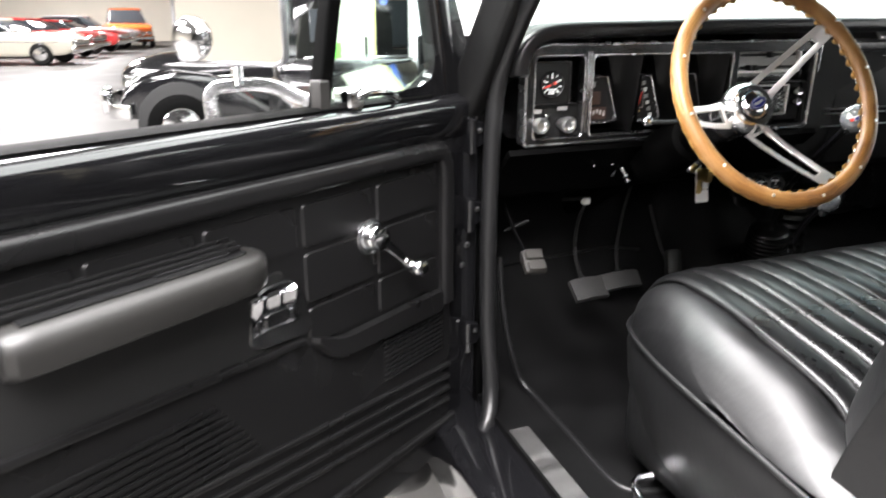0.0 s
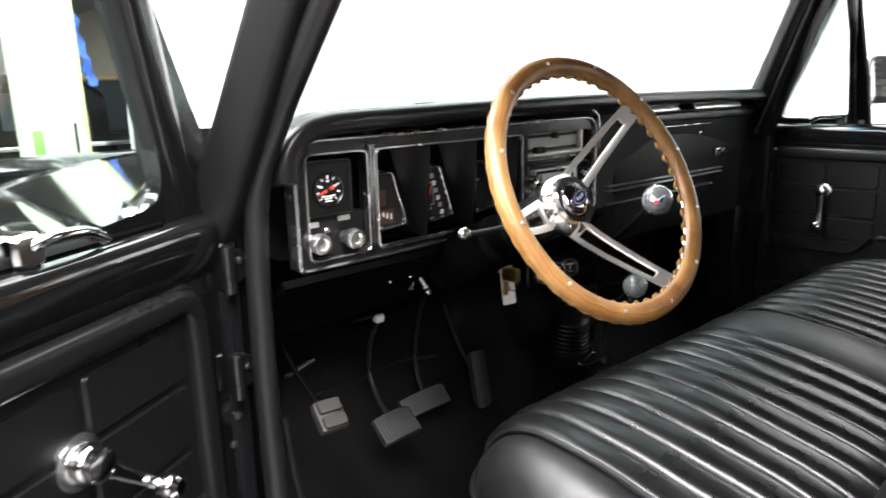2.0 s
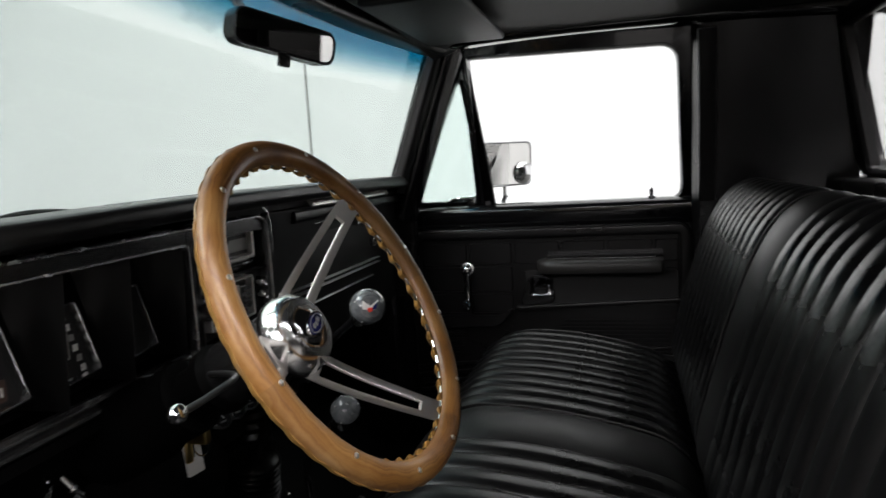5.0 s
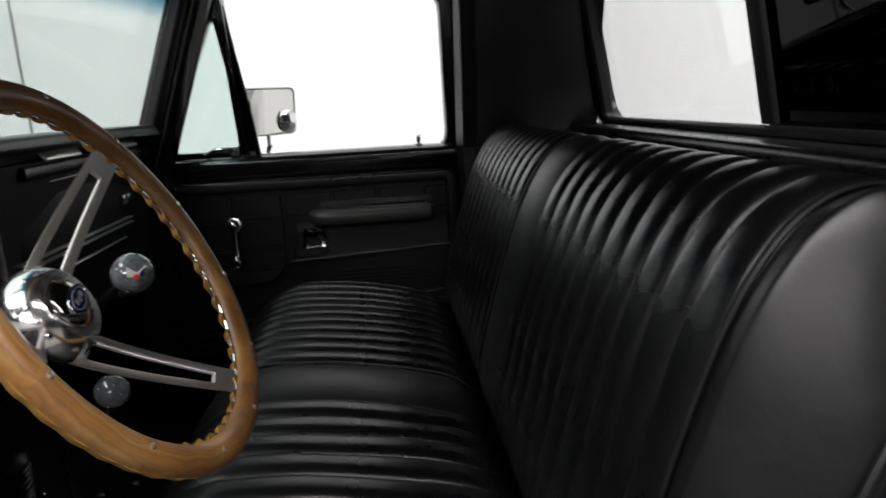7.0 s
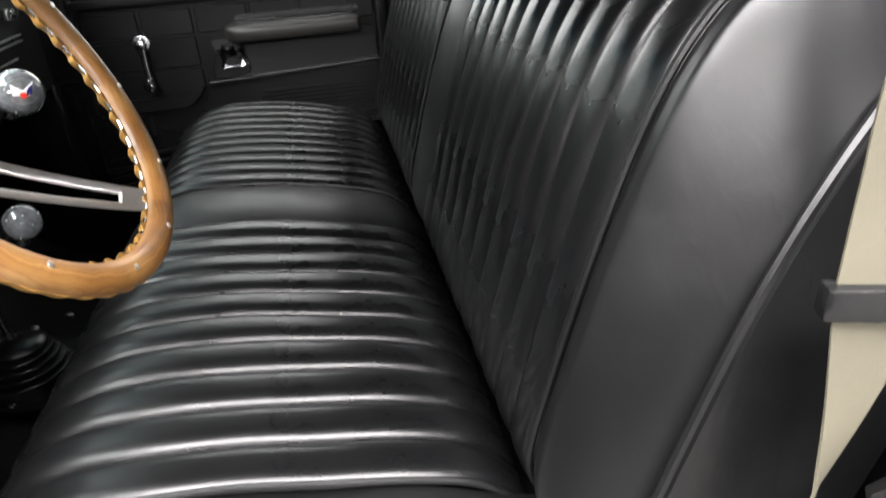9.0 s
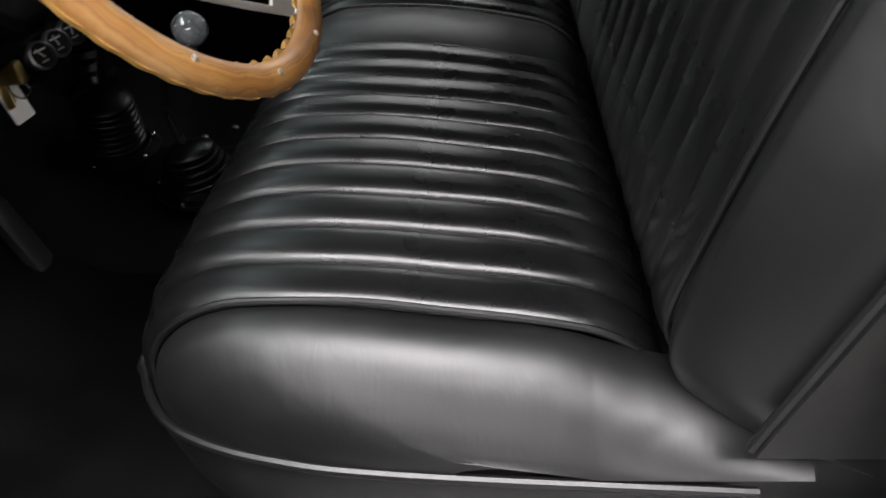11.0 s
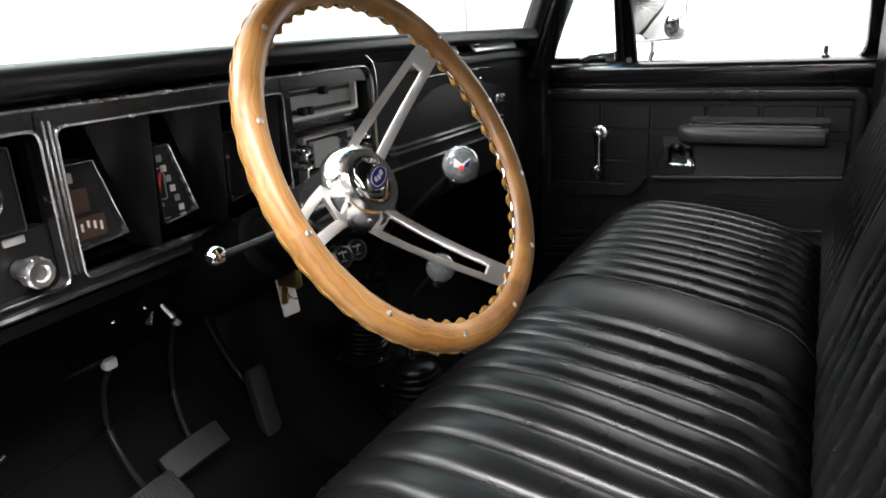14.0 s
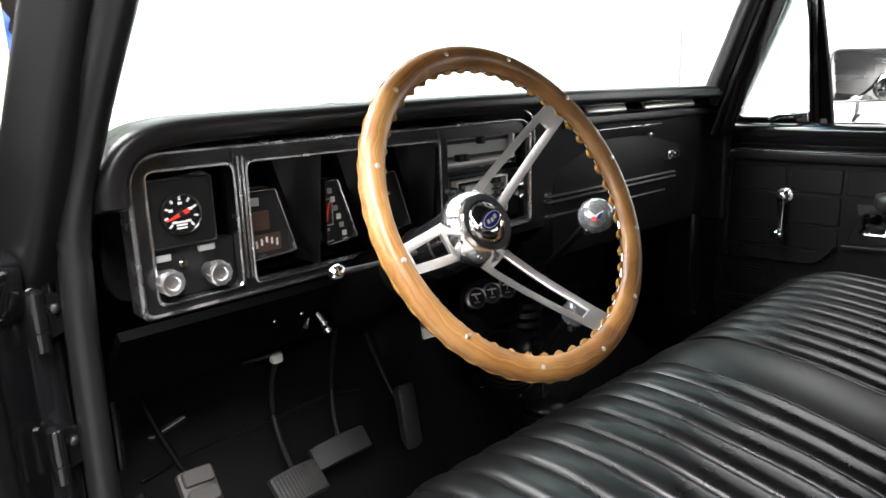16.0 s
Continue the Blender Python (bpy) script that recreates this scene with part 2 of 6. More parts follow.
def loft(rings, closed=True, caps=True, bm=None, loop=False):
    """Skins rings of equally many points. loop: the last ring joins the first."""
    b = bm or bmesh.new()
    vs = [[b.verts.new(p) for p in r] for r in rings]
    n = len(rings[0])
    pairs = list(zip(vs, vs[1:])) + ([(vs[-1], vs[0])] if loop else [])
    for a, c in pairs:
        for i in range(n if closed else n - 1):
            j = (i + 1) % n
            b.faces.new((a[i], a[j], c[j], c[i]))
    if caps and closed and not loop:
        b.faces.new(list(reversed(vs[0])))
        b.faces.new(vs[-1])
    bmesh.ops.recalc_face_normals(b, faces=b.faces)
    return b


def circle2(r, n=12, start=0.0):
    return [(r * math.cos(start + 2 * math.pi * i / n), r * math.sin(start + 2 * math.pi * i / n)) for i in range(n)]


def sweep(path, prof, up=(0, 0, 1), closed=False, bm=None, scale=None):
    """Sweeps a closed 2D profile (side, up) along a 3D path."""
    pts = [Vector(p) for p in path]
    n = len(pts)
    rings = []
    upv = Vector(up)
    for i, p in enumerate(pts):
        a = pts[(i - 1) % n] if (closed or i) else pts[i]
        c = pts[(i + 1) % n] if (closed or i < n - 1) else pts[i]
        t = (c - a).normalized()
        s = t.cross(upv)
        if s.length < 1e-5:
            s = t.cross(Vector((0.31, 0.9, 0.2)))
        s.normalize()
        u = s.cross(t).normalized()
        k = scale[i] if scale else 1.0
        rings.append([p + s * (x * k) + u * (y * k) for x, y in prof])
    return loft(rings, True, not closed, bm, loop=closed)


def tube(path, r, n=10, bm=None, closed=False, up=(0, 0, 1), scale=None):
    return sweep(path, circle2(r, n), up, closed, bm, scale)


def spline(pts, per=6, closed=False):
    """Catmull-Rom points through pts."""
    P = [Vector(p) for p in pts]
    n = len(P)
    out = []
    for i in range(n if closed else n - 1):
        p0 = P[(i - 1) % n] if (closed or i) else P[0]
        p1, p2 = P[i], P[(i + 1) % n]
        p3 = P[(i + 2) % n] if (closed or i + 2 < n) else P[-1]
        for k in range(per):
            t = k / per
            out.append(0.5 * (2 * p1 + (p2 - p0) * t + (2 * p0 - 5 * p1 + 4 * p2 - p3) * t * t + (3 * p1 - p0 - 3 * p2 + p3) * t ** 3))
    if not closed:
        out.append(P[-1])
    return out


def lathe(prof, m=None, n=24, bm=None):
    """Turns a profile of (radius, height) round the z axis of m."""
    mm = m or Matrix()
    rings = [[mm @ Vector((max(r, 1e-5) * math.cos(2 * math.pi * i / n), max(r, 1e-5) * math.sin(2 * math.pi * i / n), h)) for i in range(n)] for r, h in prof]
    return loft(rings, True, True, bm)


def axis(at, way, up=(0, 0, 1)):
    """A frame at a point whose z axis runs along way."""
    z = Vector(way).normalized()
    x = Vector(up).cross(z)
    if x.length < 1e-5:
        x = Vector((1, 0, 0)).cross(z)
    x.normalize()
    y = z.cross(x)
    m = Matrix((x, y, z)).transposed().to_4x4()
    m.translation = at
    return m


def rpoly(corners, radius, seg=4):
    """Corners of a 2D polygon rounded: always len(corners) * (seg + 1) points."""
    out = []
    n = len(corners)
    rad = radius if isinstance(radius, (list, tuple)) else [radius] * n
    for i in range(n):
        p, a, b = Vector(corners[i]), Vector(corners[i - 1]), Vector(corners[(i + 1) % n])
        da, db = (a - p), (b - p)
        r = min(rad[i], da.length * 0.49, db.length * 0.49)
        s, e = p + da.normalized() * r, p + db.normalized() * r
        for k in range(seg + 1):
            t = k / seg
            out.append((1 - t) ** 2 * s + 2 * t * (1 - t) * p + t * t * e)
    return out


def rrect(x0, y0, x1, y1, r, seg=4):
    return rpoly([(x0, y0), (x1, y0), (x1, y1), (x0, y1)], r, seg)


def slab(poly, h0, h1, m=None, bevel=0.0, bm=None):
    """A plate: the 2D outline raised from h0 to h1 along the third axis of m, its upper edge chamfered."""
    mm = m or Matrix()
    c = sum((Vector(p) for p in poly), Vector((0, 0))) / len(poly)
    rings = [[mm @ Vector((p[0], p[1], h0)) for p in poly]]
    if bevel:
        rings.append([mm @ Vector((p[0], p[1], h1 - bevel if h1 > h0 else h1 + bevel)) for p in poly])
        sh = []
        n = len(poly)
        for i in range(n):
            a, b, p = Vector(poly[i - 1]), Vector(poly[(i + 1) % n]), Vector(poly[i])
            inward = (c - p).normalized() * bevel
            sh.append(p + inward)
        rings.append([mm @ Vector((p[0], p[1], h1)) for p in sh])
    else:
        rings.append([mm @ Vector((p[0], p[1], h1)) for p in poly])
    return loft(rings, True, True, bm)


def ring_plate(outer, inner, h0, h1, m=None, bevel=0.0, bm=None):
    """A frame between two outlines of equally many points."""
    mm = m or Matrix()

    def lift(poly, h):
        return [mm @ Vector((p[0], p[1], h)) for p in poly]

    mid = bevel
    o2 = [Vector(o) + (Vector(i) - Vector(o)).normalized() * mid for o, i in zip(outer, inner)]
    i2 = [Vector(i) + (Vector(o) - Vector(i)).normalized() * mid for o, i in zip(outer, inner)]
    d = bevel if h1 > h0 else -bevel
    rings = [lift(outer, h0), lift(outer, h1 - d), lift(o2, h1), lift(i2, h1), lift(inner, h1 - d), lift(inner, h0)]
    return loft(rings, True, False, bm, loop=True)


def sheet(rows, thick=0.0, bm=None):
    """A surface through rows of points, given a thickness along its normals."""
    b = bm or bmesh.new()
    vs = [[b.verts.new(p) for p in r] for r in rows]
    fs = [b.faces.new((vs[i][j], vs[i][j + 1], vs[i + 1][j + 1], vs[i + 1][j])) for i in range(len(rows) - 1) for j in range(len(rows[0]) - 1)]
    if thick:
        b.normal_update()
        bmesh.ops.solidify(b, geom=fs, thickness=thick)
    return b

# ---- hall and booth ----


def structure(name, bm, mat, label="", m=None):
    return tagged(part(name, bm, mat, m=m), label, "", "", "structure")


structure("floor", box((-30, -14, -0.2), (9, 60, 0.0)), CONCRETE, "polished grey concrete showroom floor")
structure("wall_booth_front", box((0.985, 7.1, 0), (4.6, 7.3, 4.4)), WHITE_WALL, "plain white photo booth wall before the truck")
structure("wall_booth_side", box((4.4, -5.0, 0), (4.6, 7.1, 4.4)), WHITE_WALL, "plain white photo booth wall beside the truck")
structure("wall_booth_joint", box((4.388, 3.11, 0), (4.4, 3.125, 4.4)), GREY_PRINT, "thin dark joint between white wall sheets")
structure("wall_booth_rear", box((0.6, -5.2, 0), (4.6, -5.0, 4.4)), WHITE_WALL, "plain white photo booth wall behind the truck")
structure("wall_far", box((-30, 46, 0), (9, 46.3, 6)), HALL_WALL, "cream far wall of the showroom hall")
structure("wall_left", box((-22, -14, 0), (-21.7, 46, 6)), HALL_WALL, "cream side wall of the showroom hall")
structure("wall_right", box((8.2, -14, 0), (8.5, 46, 6)), HALL_WALL, "cream side wall behind the booth")
structure("wall_rear", box((-22, -10.3, 0), (8.5, -10, 6)), MATTE, "dark rear wall of the hall")
structure("ceiling", box((-22, -10, 5.2), (8.5, 46, 5.4)), CEILING, "grey ceiling of the showroom hall")

# ---- pickup truck cab ----
truck = thing("pickup_truck", (0, 0.8, 0), "black vintage pickup truck with its driver door open", "truck")


def cab_floor():
    rows = []
    for y, z in ((0.02, 0.62), (0.5, 0.62), (0.9, 0.62), (1.12, 0.62), (1.24, 0.63), (1.35, 0.69), (1.45, 0.79), (1.50, 0.90), (1.52, 1.1), (1.53, 1.36)):
        r = []
        for i in range(41):
            x = -0.76 + 1.52 * i / 40
            hump = 0.12 * max(0.0, 1 - (abs(x - 0.08) / 0.15) ** 3) * (1 if z < 1.0 else 0.3)
            r.append((x, y - (hump * 0.6 if z > 0.7 else 0), z + hump * (1 if z < 0.8 else 0.4)))
        rows.append(r)
    return sheet(rows, -0.02)


part("floor_pan", cab_floor(), MAT_FLOOR, truck, "black rubber floor mat")
part("mat_edge", tube(spline([(-0.70, 1.17, 0.93), (-0.70, 1.15, 0.84), (-0.69, 1.13, 0.75), (-0.665, 1.12, 0.665), (-0.65, 1.07, 0.642), (-0.65, 0.93, 0.64), (-0.652, 0.80, 0.64), (-0.635, 0.755, 0.64), (-0.58, 0.737, 0.64), (-0.45, 0.74, 0.64)]), 0.006), RUBBER, truck)
part("mat_seam", tube(spline([(-0.62, 1.425, 0.800), (-0.543, 1.434, 0.806), (-0.463, 1.436, 0.809), (-0.36, 1.438, 0.813), (-0.261, 1.439, 0.817), (-0.16, 1.433, 0.803)]), 0.0035), RUBBER, truck)

for sx in (-1, 1):
    # sill, hinge pillar, windshield pillar, rear pillar, roof rail
    part("rocker_sill", box((min(sx * 0.88, sx * 0.72), -0.1, 0.50), (max(sx * 0.88, sx * 0.72), 1.2, 0.625), 0.012), PAINT, truck)
    part("scuff_plate", box((min(sx * 0.757, sx * 0.711), 0.15, 0.625), (max(sx * 0.757, sx * 0.711), 0.995, 0.639), 0.002), SCUFF, truck, "ribbed bright metal scuff plate")
    for k in range(7):
        xx = sx * (0.7155 + 0.006 * k)
        part("scuff_rib", box((xx - 0.0016, 0.17, 0.639), (xx + 0.0016, 0.985, 0.6415)), SCUFF, truck)
    y0 = 1.13 if sx < 0 else 1.17
    rings = []
    for z, xa, xb, ya, yb in ((0.52, 0.885, 0.765, y0, 1.30), (1.22, 0.885, 0.765, y0, 1.30), (1.26, 0.87, 0.765, y0 + 0.01, 1.29), (1.335, 0.81, 0.765, y0 + 0.04, 1.25)):
        rings.append([(p[0], p[1], z) for p in rrect(min(sx * xa, sx * xb), ya, max(sx * xa, sx * xb), yb, 0.014, 3)])
    part("hinge_pillar", loft(rings), PAINT, truck)
    # footwell shade is in the near-black colour of both kick panels
    part("kick_panel", box((min(sx * 0.765, sx * 0.75), 1.135 if sx < 0 else 1.25, 0.62), (max(sx * 0.765, sx * 0.75), 1.5, 1.30), 0.005), SHADE_BLACK, truck)
    part("kick_panel", box((min(sx * 0.765, sx * 0.748), 1.02 if sx > 0 else 1.13, 0.60), (max(sx * 0.765, sx * 0.748), 1.5, 0.79), 0.005), SHADE_BLACK, truck)
    dy = 0.0 if sx < 0 else 0.07
    base, top = (Vector((-0.795, 1.215, 1.15)), Vector((-0.706, 0.885, 1.735))) if sx < 0 else (Vector((0.785, 1.15, 1.29)), Vector((0.768, 0.985, 1.735)))
    prof = rrect(-0.030, -0.034, 0.030, 0.034, 0.014, 3) if sx < 0 else rrect(-0.036, -0.045, 0.036, 0.045, 0.018, 3)
    part("windshield_pillar", sweep([base + (top - base) * (i / 6) for i in range(7)], prof, up=(sx * 0.5, 1, 0.2)), PANEL if sx < 0 else PAINT, truck)
    ix = 0.03 if sx < 0 else 0.0
    inner = [Vector((sx * (0.725 + ix), 1.06 + dy, 1.36)), Vector((sx * (0.723 + ix), 0.99 + dy, 1.55)), Vector((sx * (0.726 + ix), 0.93 + dy, 1.715))]
    if sx > 0:
        part("pillar_trim", sweep(spline(inner, 5), rrect(-0.016, -0.018, 0.016, 0.018, 0.01, 3), up=(sx * 0.5, 1, 0.2)), PADDED, truck)
    part("roof_rail", sweep(spline([(sx * 0.685, 1.0, 1.735), (sx * 0.70, 0.7, 1.745), (sx * 0.705, 0.3, 1.74), (sx * 0.70, 0.0, 1.72)], 5), rrect(-0.04, -0.03, 0.04, 0.03, 0.015, 3)), PAINT, truck)
    # rear corner between door opening and rear wall
    rows = []
    for z, x in ((0.60, 0.80), (0.9, 0.81), (1.30, 0.80), (1.5, 0.765), (1.74, 0.70)):
        k = 1.0 if sx > 0 else 0.3
        rows.append([(sx * (x + 0.04), 0.375 * k, z), (sx * x, 0.36 * k, z), (sx * (x - 0.015), 0.28 * k, z), (sx * (x - 0.02), 0.16 * k, z), (sx * (x - 0.03), 0.06 * k, z), (sx * (x - (0.045 if sx > 0 else 0.10)), 0.02, z)])
    part("rear_pillar", sheet(rows, 0.02 * sx), SATIN, truck)
    part("rear_pillar_trim", sweep([(sx * 0.79, 0.345 if sx > 0 else 0.10, 1.30), (sx * 0.755, 0.345 if sx > 0 else 0.10, 1.5), (sx * 0.70, 0.35 if sx > 0 else 0.10, 1.70)], rrect(-0.014, -0.02, 0.014, 0.02, 0.008, 3), up=(0, 1, 0)), PADDED, truck)

for bx, by, bz in ((-0.790, 1.128, 1.222), (-0.800, 1.128, 1.245), (-0.79, 1.128, 0.98), (-0.80, 1.128, 0.94), (-0.785, 1.128, 0.75)):
    part("hinge_bolt", lathe([(0.0055, -0.004), (0.0055, 0.003), (0.003, 0.004)], axis((bx, by, bz), (0, -1, 0.1)), 10), STEEL, truck)
for hx, hz in ((-0.790, 1.195), (-0.792, 1.045), (-0.792, 0.79)):
    part("hinge_knuckle", lathe([(0.004, -0.034), (0.009, -0.032), (0.0095, -0.012), (0.008, -0.011), (0.008, -0.009), (0.0095, -0.008), (0.0095, 0.030), (0.004, 0.034)], axis((hx, 1.112, hz), (0, 0, 1)), 14), PAINT, truck)
    part("hinge_leaf", slab(rpoly([(-0.024, -0.03), (0.012, -0.022), (0.020, 0.0), (0.012, 0.022), (-0.024, 0.03)], 0.008, 3), -0.006, 0.004, axis((hx + 0.016, 1.124, hz), (0.2, -1, 0)), 0.003), PAINT, truck)
    part("hinge_bolt", lathe([(0.0055, -0.003), (0.0055, 0.003), (0.003, 0.0045)], axis((hx + 0.018, 1.119, hz + 0.008), (0.2, -1, 0.1)), 6), STEEL, truck)
part("passenger_seal", sweep(spline([(0.865, 0.335, 0.62), (0.868, 0.335, 1.0), (0.86, 0.335, 1.28), (0.825, 0.335, 1.5), (0.765, 0.335, 1.74)], 5), rrect(-0.035, -0.03, 0.035, 0.03, 0.01, 2), up=(0, 1, 0)), SHADE_BLACK, truck)
ws_path = [(-0.82, 0.55, 0.60), (-0.82, 0.90, 0.60), (-0.80, 1.01, 0.605), (-0.766, 1.055, 0.635), (-0.751, 1.085, 0.70), (-0.756, 1.096, 0.82), (-0.757, 1.101, 1.0), (-0.752, 1.105, 1.2), (-0.744, 1.10, 1.3), (-0.733, 1.055, 1.385),
           (-0.727, 0.993, 1.46), (-0.715, 0.91, 1.565), (-0.705, 0.84, 1.67), (-0.70, 0.78, 1.705), (-0.70, 0.5, 1.71), (-0.70, 0.18, 1.70), (-0.73, 0.13, 1.6), (-0.79, 0.125, 1.3), (-0.80, 0.125, 0.8), (-0.81, 0.18, 0.64), (-0.82, 0.55, 0.60)]
part("weatherstrip", tube(spline(ws_path, 5), 0.0165, 10), material("grey_black_rubber", (0.0065, 0.0065, 0.0068), 0.36, spec=0.42, grain=0.1, grain_scale=300), truck, "black rubber door seal")


def roof_rows(zoff, grow=0.0):
    rows = []
    for j in range(13):
        v = j / 12
        y = 1.0 + grow - (1.02 + 2 * grow) * v
        edge = 0.035 * (max(0, 1 - v / 0.15) ** 2 + max(0, (v - 0.88) / 0.12) ** 2)
        rows.append([(-(0.70 + grow) + (1.40 + 2 * grow) * i / 16, y, 1.772 + zoff - 0.03 * abs(2 * i / 16 - 1) ** 3 - edge) for i in range(17)])
    return rows


part("headliner", sheet(roof_rows(-0.02), 0.006), HEADLINER, truck)
part("roof_skin", sheet(roof_rows(0.025, 0.05), 0.004), PAINT, truck)
# header above the windshield and its sun visors
part("windshield_header", sweep(spline([(-0.675, 0.935, 1.715), (-0.35, 1.05, 1.733), (0, 1.085, 1.738), (0.35, 1.07, 1.735), (0.675, 0.99, 1.718)], 6), rrect(-0.035, -0.022, 0.035, 0.022, 0.016, 3)), PADDED, truck)
for x0, x1 in ((-0.60, -0.14), (0.14, 0.60)):
    part("sun_visor", box((x0, 0.80, 1.705), (x1, 0.985, 1.722), 0.008, 3), HEADLINER, truck, "folded black sun visor")


def glass_rows():
    rows = []
    for j in range(7):
        v = j / 6
        r = []
        for i in range(21):
            u = -1 + 2 * i / 20
            dy = 0.035 * (u + 1)
            bow = 0.17 * (1 - u * u) * (1 - 0.35 * v)
            r.append((u * (0.735 - (0.065 if u < 0 else -0.005) * v), 1.10 + dy + bow - 0.155 * v, 1.335 + 0.395 * v))
        rows.append(r)
    return rows


glass = part("windshield", sheet(glass_rows(), 0.004), WINDSHIELD, truck, "tinted windshield with a blue shade band")
glass.visible_shadow = False
part("windshield_gasket", tube(spline([(-0.752, 1.125, 1.34), (-0.722, 1.04, 1.53), (-0.69, 0.955, 1.72)], 5), 0.009), RUBBER, truck)
part("windshield_gasket", tube(spline([(0.742, 1.165, 1.34), (0.738, 1.09, 1.53), (0.738, 1.015, 1.72)], 5), 0.009), RUBBER, truck)

wiper = part("windshield_wiper", tube(spline([(-0.340, 1.322, 1.380), (-0.315, 1.322, 1.3885), (-0.275, 1.322, 1.3925), (-0.225, 1.323, 1.391), (-0.165, 1.326, 1.385)], 5), 0.0036, 8), MATTE, truck, "black wiper blade parked at the foot of the glass")
part("wiper_arm", tube(spline([(-0.205, 1.330, 1.389), (-0.15, 1.345, 1.368), (-0.08, 1.37, 1.31), (-0.06, 1.375, 1.262)], 5), 0.004, 8), MATTE, wiper)

# rear wall with its window
REAR_LEAN = 0.185
R0 = Matrix(((1, 0, 0, 0), (0, REAR_LEAN, 1, -REAR_LEAN * 1.36), (0, 1, 0, 0), (0, 0, 0, 1)))
LEANING = Matrix(((1, 0, 0, 0), (0, 1, REAR_LEAN, -REAR_LEAN * 1.36), (0, 0, 1, 0), (0, 0, 0, 1)))
wall_out = rrect(-0.78, 0.62, 0.78, 1.75, 0.05)
win_out = rrect(-0.705, 1.35, 0.735, 1.685, 0.07)
part("rear_wall", ring_plate(wall_out, win_out, -0.03, 0.01, R0, 0.004), SATIN, truck)
rear_window = part("rear_window", ring_plate(rrect(-0.725, 1.34, 0.757, 1.705, 0.08), rrect(-0.69, 1.358, 0.676, 1.672, 0.012), 0.0, 0.026, R0, 0.008), RUBBER, truck, "sliding rear window in a black rubber frame")
part("meeting_rail", box((-0.040, 0.002, 1.36), (-0.006, 0.014, 1.675), 0.003, m=LEANING), MATTE, rear_window)
part("window_latch", box((-0.040, 0.010, 1.535), (-0.012, 0.024, 1.572), 0.004, m=LEANING), PLASTIC, rear_window)
for x0, x1 in ((-0.69, -0.005), (-0.005, 0.722)):
    g = part("pane", box((x0, -0.004, 1.352), (x1, 0.0, 1.68), m=LEANING), SMOKED if x0 < -0.1 else CLEAR, rear_window, "dark smoked pane" if x0 < -0.1 else "clear pane")
    g.visible_shadow = False
part("window_ledge", sweep([(-0.74, 0.045, 1.325), (0.74, 0.045, 1.325)], rrect(-0.045, -0.018, 0.045, 0.018, 0.012, 3)), SATIN, truck, "smooth black ledge under the rear window")
part("window_ledge", sweep([(-0.76, 0.115, 1.275), (0.76, 0.115, 1.275)], rrect(-0.055, -0.03, 0.055, 0.03, 0.02, 3)), SATIN, truck)
part("rear_bulkhead", box((-0.76, 0.012, 0.62), (0.76, 0.06, 1.29), 0.01), SATIN, truck)

# cowl, bonnet, fenders, bed
def bonnet_rows(z):
    rows = []
    for j in range(11):
        v = j / 10
        rows.append([(-0.84 + 1.68 * i / 14, 1.45 + 1.35 * v, z - 0.03 * v - 0.075 * abs(2 * i / 14 - 1) ** 3 - 0.10 * max(0, v - 0.85) / 0.15) for i in range(15)])
    return rows


part("bonnet", sheet(bonnet_rows(1.285), 0.02), PAINT, truck)
# unseen plate, added to keep light off the ground under the nose
part("light_block_pan", box((-0.82, 1.36, 0.34), (0.82, 2.80, 0.42), 0.02), SATIN, truck)
part("cowl", box((-0.82, 1.26, 1.20), (0.82, 1.46, 1.265), 0.02), PAINT, truck)
for sx in (-1, 1):
    # reaches lower than a real fender, to shade the ground beneath
    part("front_fender", box((min(sx * 0.98, sx * 0.80), 1.25, 0.30), (max(sx * 0.98, sx * 0.80), 2.85, 1.19), 0.06, 4), PAINT, truck)
    part("bed_side", box((min(sx * 0.98, sx * 0.90), -2.4, 0.62), (max(sx * 0.98, sx * 0.90), -0.12, 1.22), 0.04, 3), PAINT, truck)
    for y in (2.15, -1.45):
        wheel = part("road_wheel", lathe([(0.2, -0.1), (0.33, -0.11), (0.37, -0.07), (0.37, 0.07), (0.33, 0.11), (0.2, 0.1)], axis((sx * 0.84, y, 0.37), (1, 0, 0)), 32), RUBBER, truck)
        part("wheel_disc", lathe([(0.02, 0.0), (0.08, 0.012), (0.2, 0.0), (0.2, -0.05)], axis((sx * 0.93, y, 0.37), (sx, 0, 0)), 24), CHROME_TRIM, wheel)
part("front_panel", box((-0.95, 2.72, 0.55), (0.95, 2.86, 1.24), 0.04, 3), PAINT, truck)
part("front_bumper", box((-1.0, 2.86, 0.52), (1.0, 2.98, 0.72), 0.04, 3), CHROME, truck)
part("bed_floor", box((-0.9, -2.4, 0.72), (0.9, -0.12, 0.78), 0.01), PAINT, truck)
part("bed_cover", box((-0.94, -2.4, 1.17), (0.94, -0.14, 1.205), 0.012), SATIN, truck)
part("tailgate", box((-0.9, -2.46, 0.64), (0.9, -2.4, 1.2), 0.02), PAINT, truck)

# ---- doors ----
SWAP = Matrix(((1, 0, 0, 0), (0, 0, 1, 0), (0, 1, 0, 0), (0, 0, 0, 1)))
OPEN = radians(57)
DRIVER = Matrix(((-math.sin(OPEN), math.cos(OPEN), 0, -0.787), (-math.cos(OPEN), -math.sin(OPEN), 0, 1.138), (0, 0, 1, 0), (0, 0, 0, 1)))
